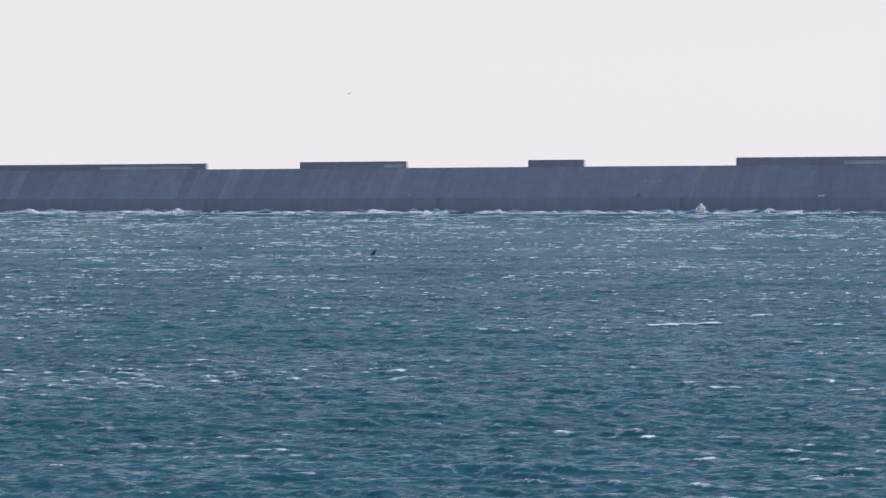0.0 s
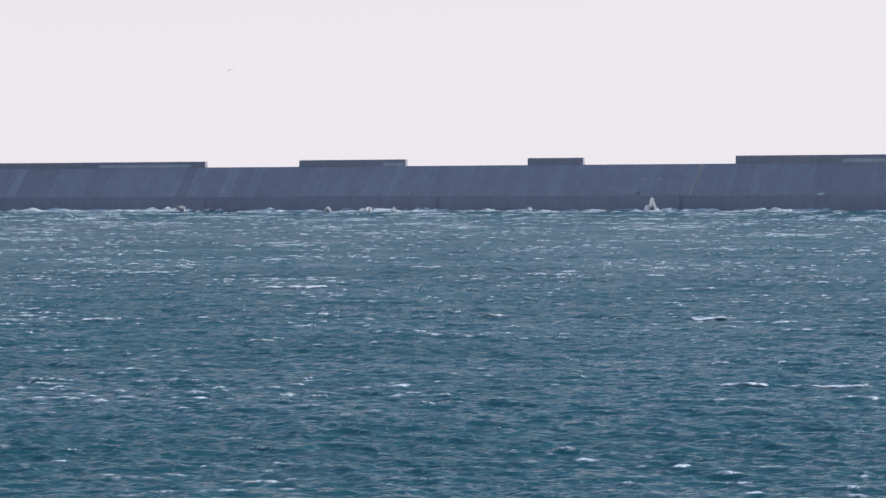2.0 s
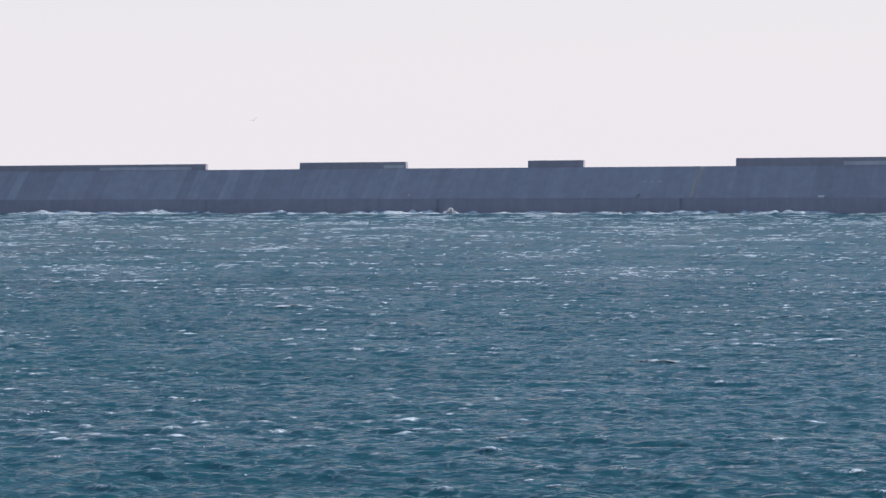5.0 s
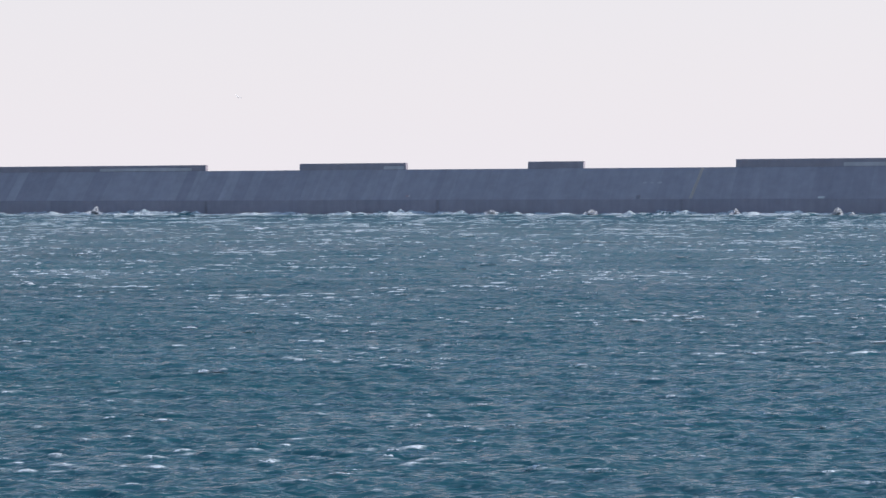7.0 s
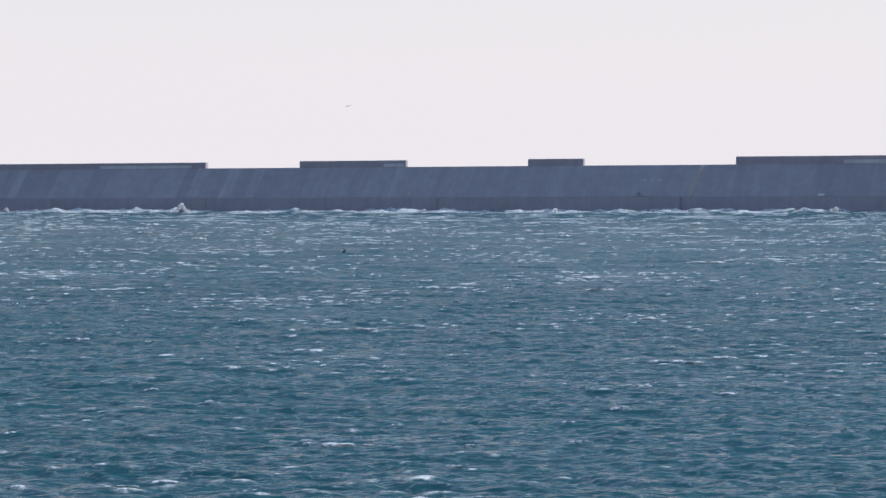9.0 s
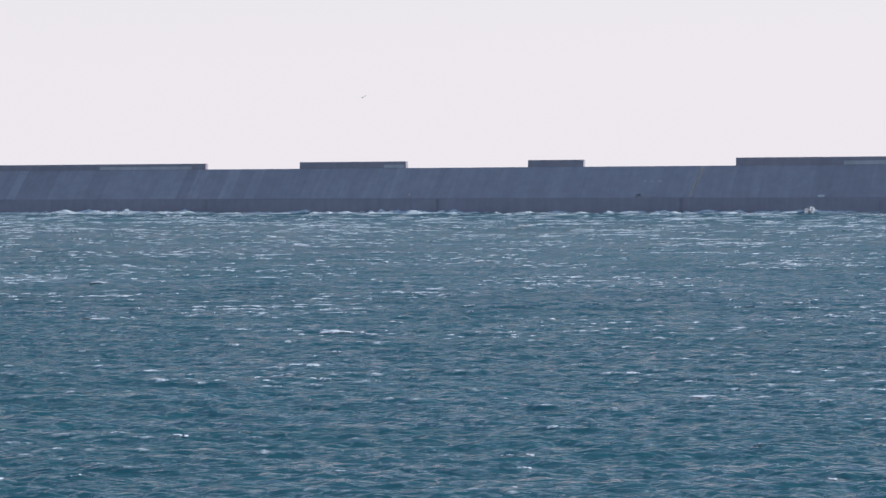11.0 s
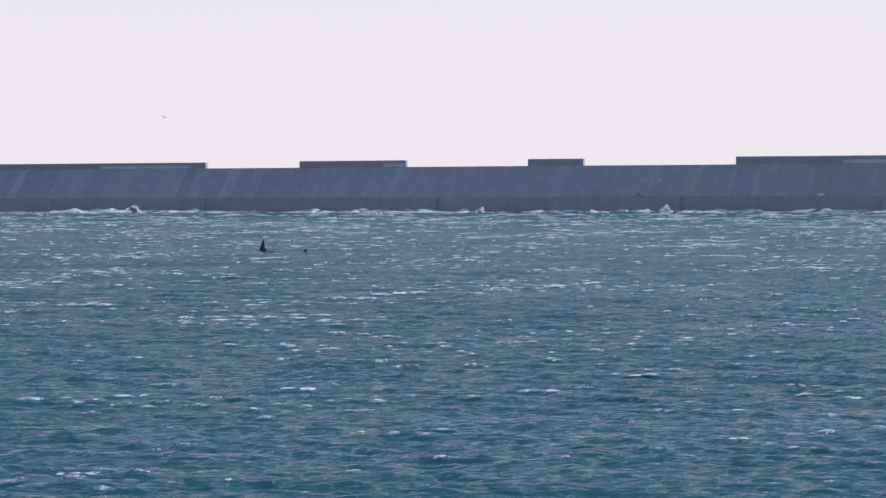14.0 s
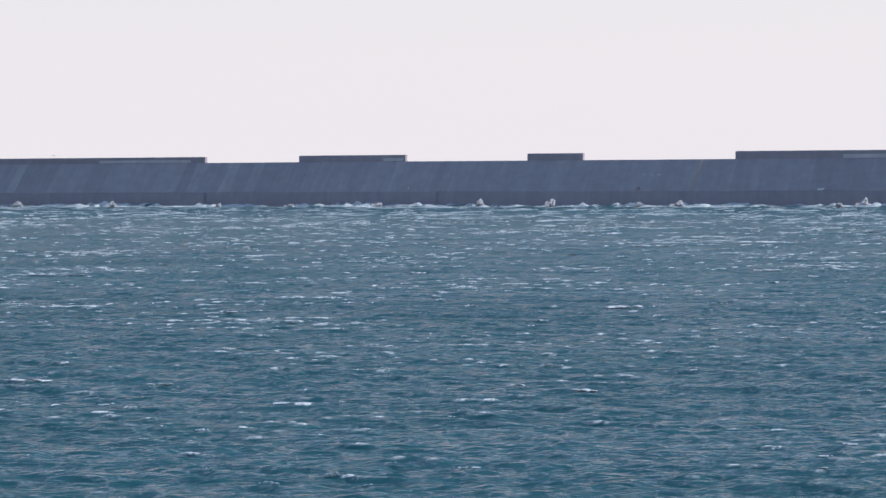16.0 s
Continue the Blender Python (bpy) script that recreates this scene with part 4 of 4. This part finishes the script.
def motions():
    for ob, w in zip(SHEETS, TRAINS):
        walk(ob, [(0.0, pose(0, 0, 0)), (16.0, pose(w.v[0] * 16, w.v[1] * 16, 0))])
    for ob, train, birth, whole in COHORTS:
        # they well up, ride on and melt away
        turns = (0, 0.35, whole, whole + 0.6)
        times = sorted({0.0, 16.0} | {round(birth + dt, 2) for dt in turns if 0.1 < birth + dt < 15.9})
        walk(ob, [(t, pose(train.v[0] * t, train.v[1] * t, -0.55 + 0.55 * float(np.interp(t - birth, turns, (0, 1, 1, 0))))) for t in times])
    for ob, speed, phase in zip(SURF, (-1.5, 1.1), (0.0, 2.0)):
        rows = []
        for i in range(33):
            t = i * 0.5
            at = breakwater.matrix_world @ Vector((speed * (t - 8), 0.9 * math.sin(1.7 * t + phase) - 0.9, 0))
            rows.append((t, pose(at.x, at.y, 0.22 * math.sin(2.1 * t + phase), 0, 0, WALL_TURN)))
        walk(ob, rows)
    for ob, rows in SPRAYS:
        walk(ob, rows)
    swim(LEADER, [(0, -9.6, 345, -0.1, 2), (0.3, -10.05, 345, -0.02, 0), (0.6, -10.5, 345, 0.0, 0), (0.9, -10.9, 345, -0.1, -2), (1.2, -11.3, 345.5, -0.35, -5), (1.5, -11.6, 346, -0.65, -7),
                  (1.8, -12.0, 347, -1.0, -8), (2.4, -12.8, 350, -1.9, -8), (4.0, -14.5, 351, -3.2, -3), (10, -21, 354, -3.5, 0), (16, -28, 358, -3.5, 0)])
    swim(COW, [(0, -5.5, 350.4, -2.0, 5), (1.6, -7.5, 350.4, -1.6, 6), (2.2, -8.1, 350.4, -0.8, 5), (2.4, -8.3, 350.4, -0.4, 4), (3.0, -9.0, 350.4, -0.12, 2), (3.6, -9.4, 350.4, 0, -2), (3.9, -9.6, 350.4, -0.5, -5),
               (4.2, -9.9, 350.4, -0.6, -3), (5.2, -10.6, 351, -1.2, 0), (6.3, -11.3, 351, -0.62, 3), (6.7, -11.8, 351, -0.45, 3), (7.1, -12.1, 351.2, -0.45, 2), (7.3, -12.3, 351.3, -0.25, 0),
               (7.7, -12.6, 351.5, -0.2, -2), (7.9, -12.75, 351.5, -0.3, -4), (8.1, -12.9, 351.5, -0.5, -4), (8.5, -13.4, 351.6, -0.7, 0), (9.1, -14.1, 352, -0.3, 3), (9.3, -14.3, 352, -0.4, 0),
               (10.4, -15.5, 352.6, -1.4, 0), (11.3, -16.5, 353, -0.9, 4), (11.6, -16.8, 353, -0.4, 4), (11.9, -17.1, 353, -0.1, 2), (12.5, -17.7, 353, 0.05, 0), (12.8, -18.0, 353, -0.1, -2),
               (13.1, -18.4, 353, -0.35, -3), (13.7, -19.1, 353, -0.32, 1), (14.0, -19.4, 352.6, -0.2, 0), (14.3, -19.7, 352.2, -0.1, -2), (14.6, -19.9, 352, -0.4, -4), (14.9, -20.2, 352, -0.3, -3), (15.05, -20.4, 352, -0.35, -4),
               (15.3, -20.7, 352, -1.1, -6), (16, -21.6, 352, -2.0, -5)])
    swim(MALE, [(0, -9, 362, -4.0, 0), (8, -17, 360, -4.0, 0), (11, -21, 358, -3.4, 5), (11.9, -22.0, 357.4, -2.1, 6), (12.2, -22.4, 357, -1.45, 6), (12.5, -22.9, 356.8, -0.9, 5), (12.8, -23.6, 356.8, -0.5, 4),
                (13.1, -24.1, 356.6, 0.0, 4), (13.4, -24.6, 356.4, 0.22, 6), (13.6, -24.9, 356.0, 0.22, 5), (14.0, -25.4, 355.2, 0.22, 0), (14.6, -26.2, 354, 0.2, -2), (14.9, -26.8, 354, 0.1, -4), (15.2, -27.4, 350.5, -0.25, -8),
                (15.6, -28.5, 350, -0.62, -11), (16, -30.1, 351, -1.4, -12)])
    flight = [(0, -16.3, 25.2), (0.5, -22.7, 26.8), (1, -28.5, 28.7), (1.5, -33.8, 29.3), (2, -36.9, 29.2), (2.5, -38.1, 29.0), (3, -38.0, 28.5), (3.5, -36.6, 26.5), (4, -34.7, 24.2), (4.6, -32.9, 22.0),
              (5.2, -32.9, 20.5), (5.8, -35.0, 20.4), (6.5, -37.0, 22.6), (7, -35.6, 25.0), (7.5, -32.6, 27.3), (8, -26.8, 26.5), (8.5, -22.0, 24.5), (9, -16.3, 22.9), (9.6, -11.1, 22.1), (10.2, -9.1, 22.5),
              (10.8, -12.1, 24.0), (11.5, -18.1, 26.0), (12, -21.5, 27.3), (12.5, -26.6, 26.6), (13, -34.2, 24.2), (13.5, -42.2, 21.7), (14, -48.5, 21.1), (14.5, -54.1, 19.1), (15, -58.8, 16.4),
              (15.5, -63.7, 14.3), (16, -67.9, 13.6)]
    # it hangs in the wind, which blows towards the shore, and slips to either side
    headings = [(0, 128, -12), (1, 125, -15), (2, 105, -25), (3, 82, -25), (4, 70, -15), (5.2, 90, -25), (5.8, 105, -20), (6.5, 90, 20), (7, 65, 25), (8, 52, 15), (9, 58, -10), (10.2, 95, -30),
                (10.8, 118, -25), (11.5, 125, 20), (12, 120, 28), (13, 130, -8), (14, 132, 12), (15, 126, 12), (16, 122, 0)]
    turn = np.interp([f[0] for f in flight], [h[0] for h in headings], [h[1] for h in headings])
    bank = np.interp([f[0] for f in flight], [h[0] for h in headings], [h[2] for h in headings])
    walk(GULL, [(t, pose(x, 440, z, float(b), 0, float(h))) for (t, x, z), h, b in zip(flight, turn, bank)])
    for wing, side in WINGS:
        walk(wing, [(i * 0.25, pose(0, side * 0.05, 0.04, side * (8 + 14 * math.sin(i * 1.35)), 0, 0)) for i in range(65)])


motions()
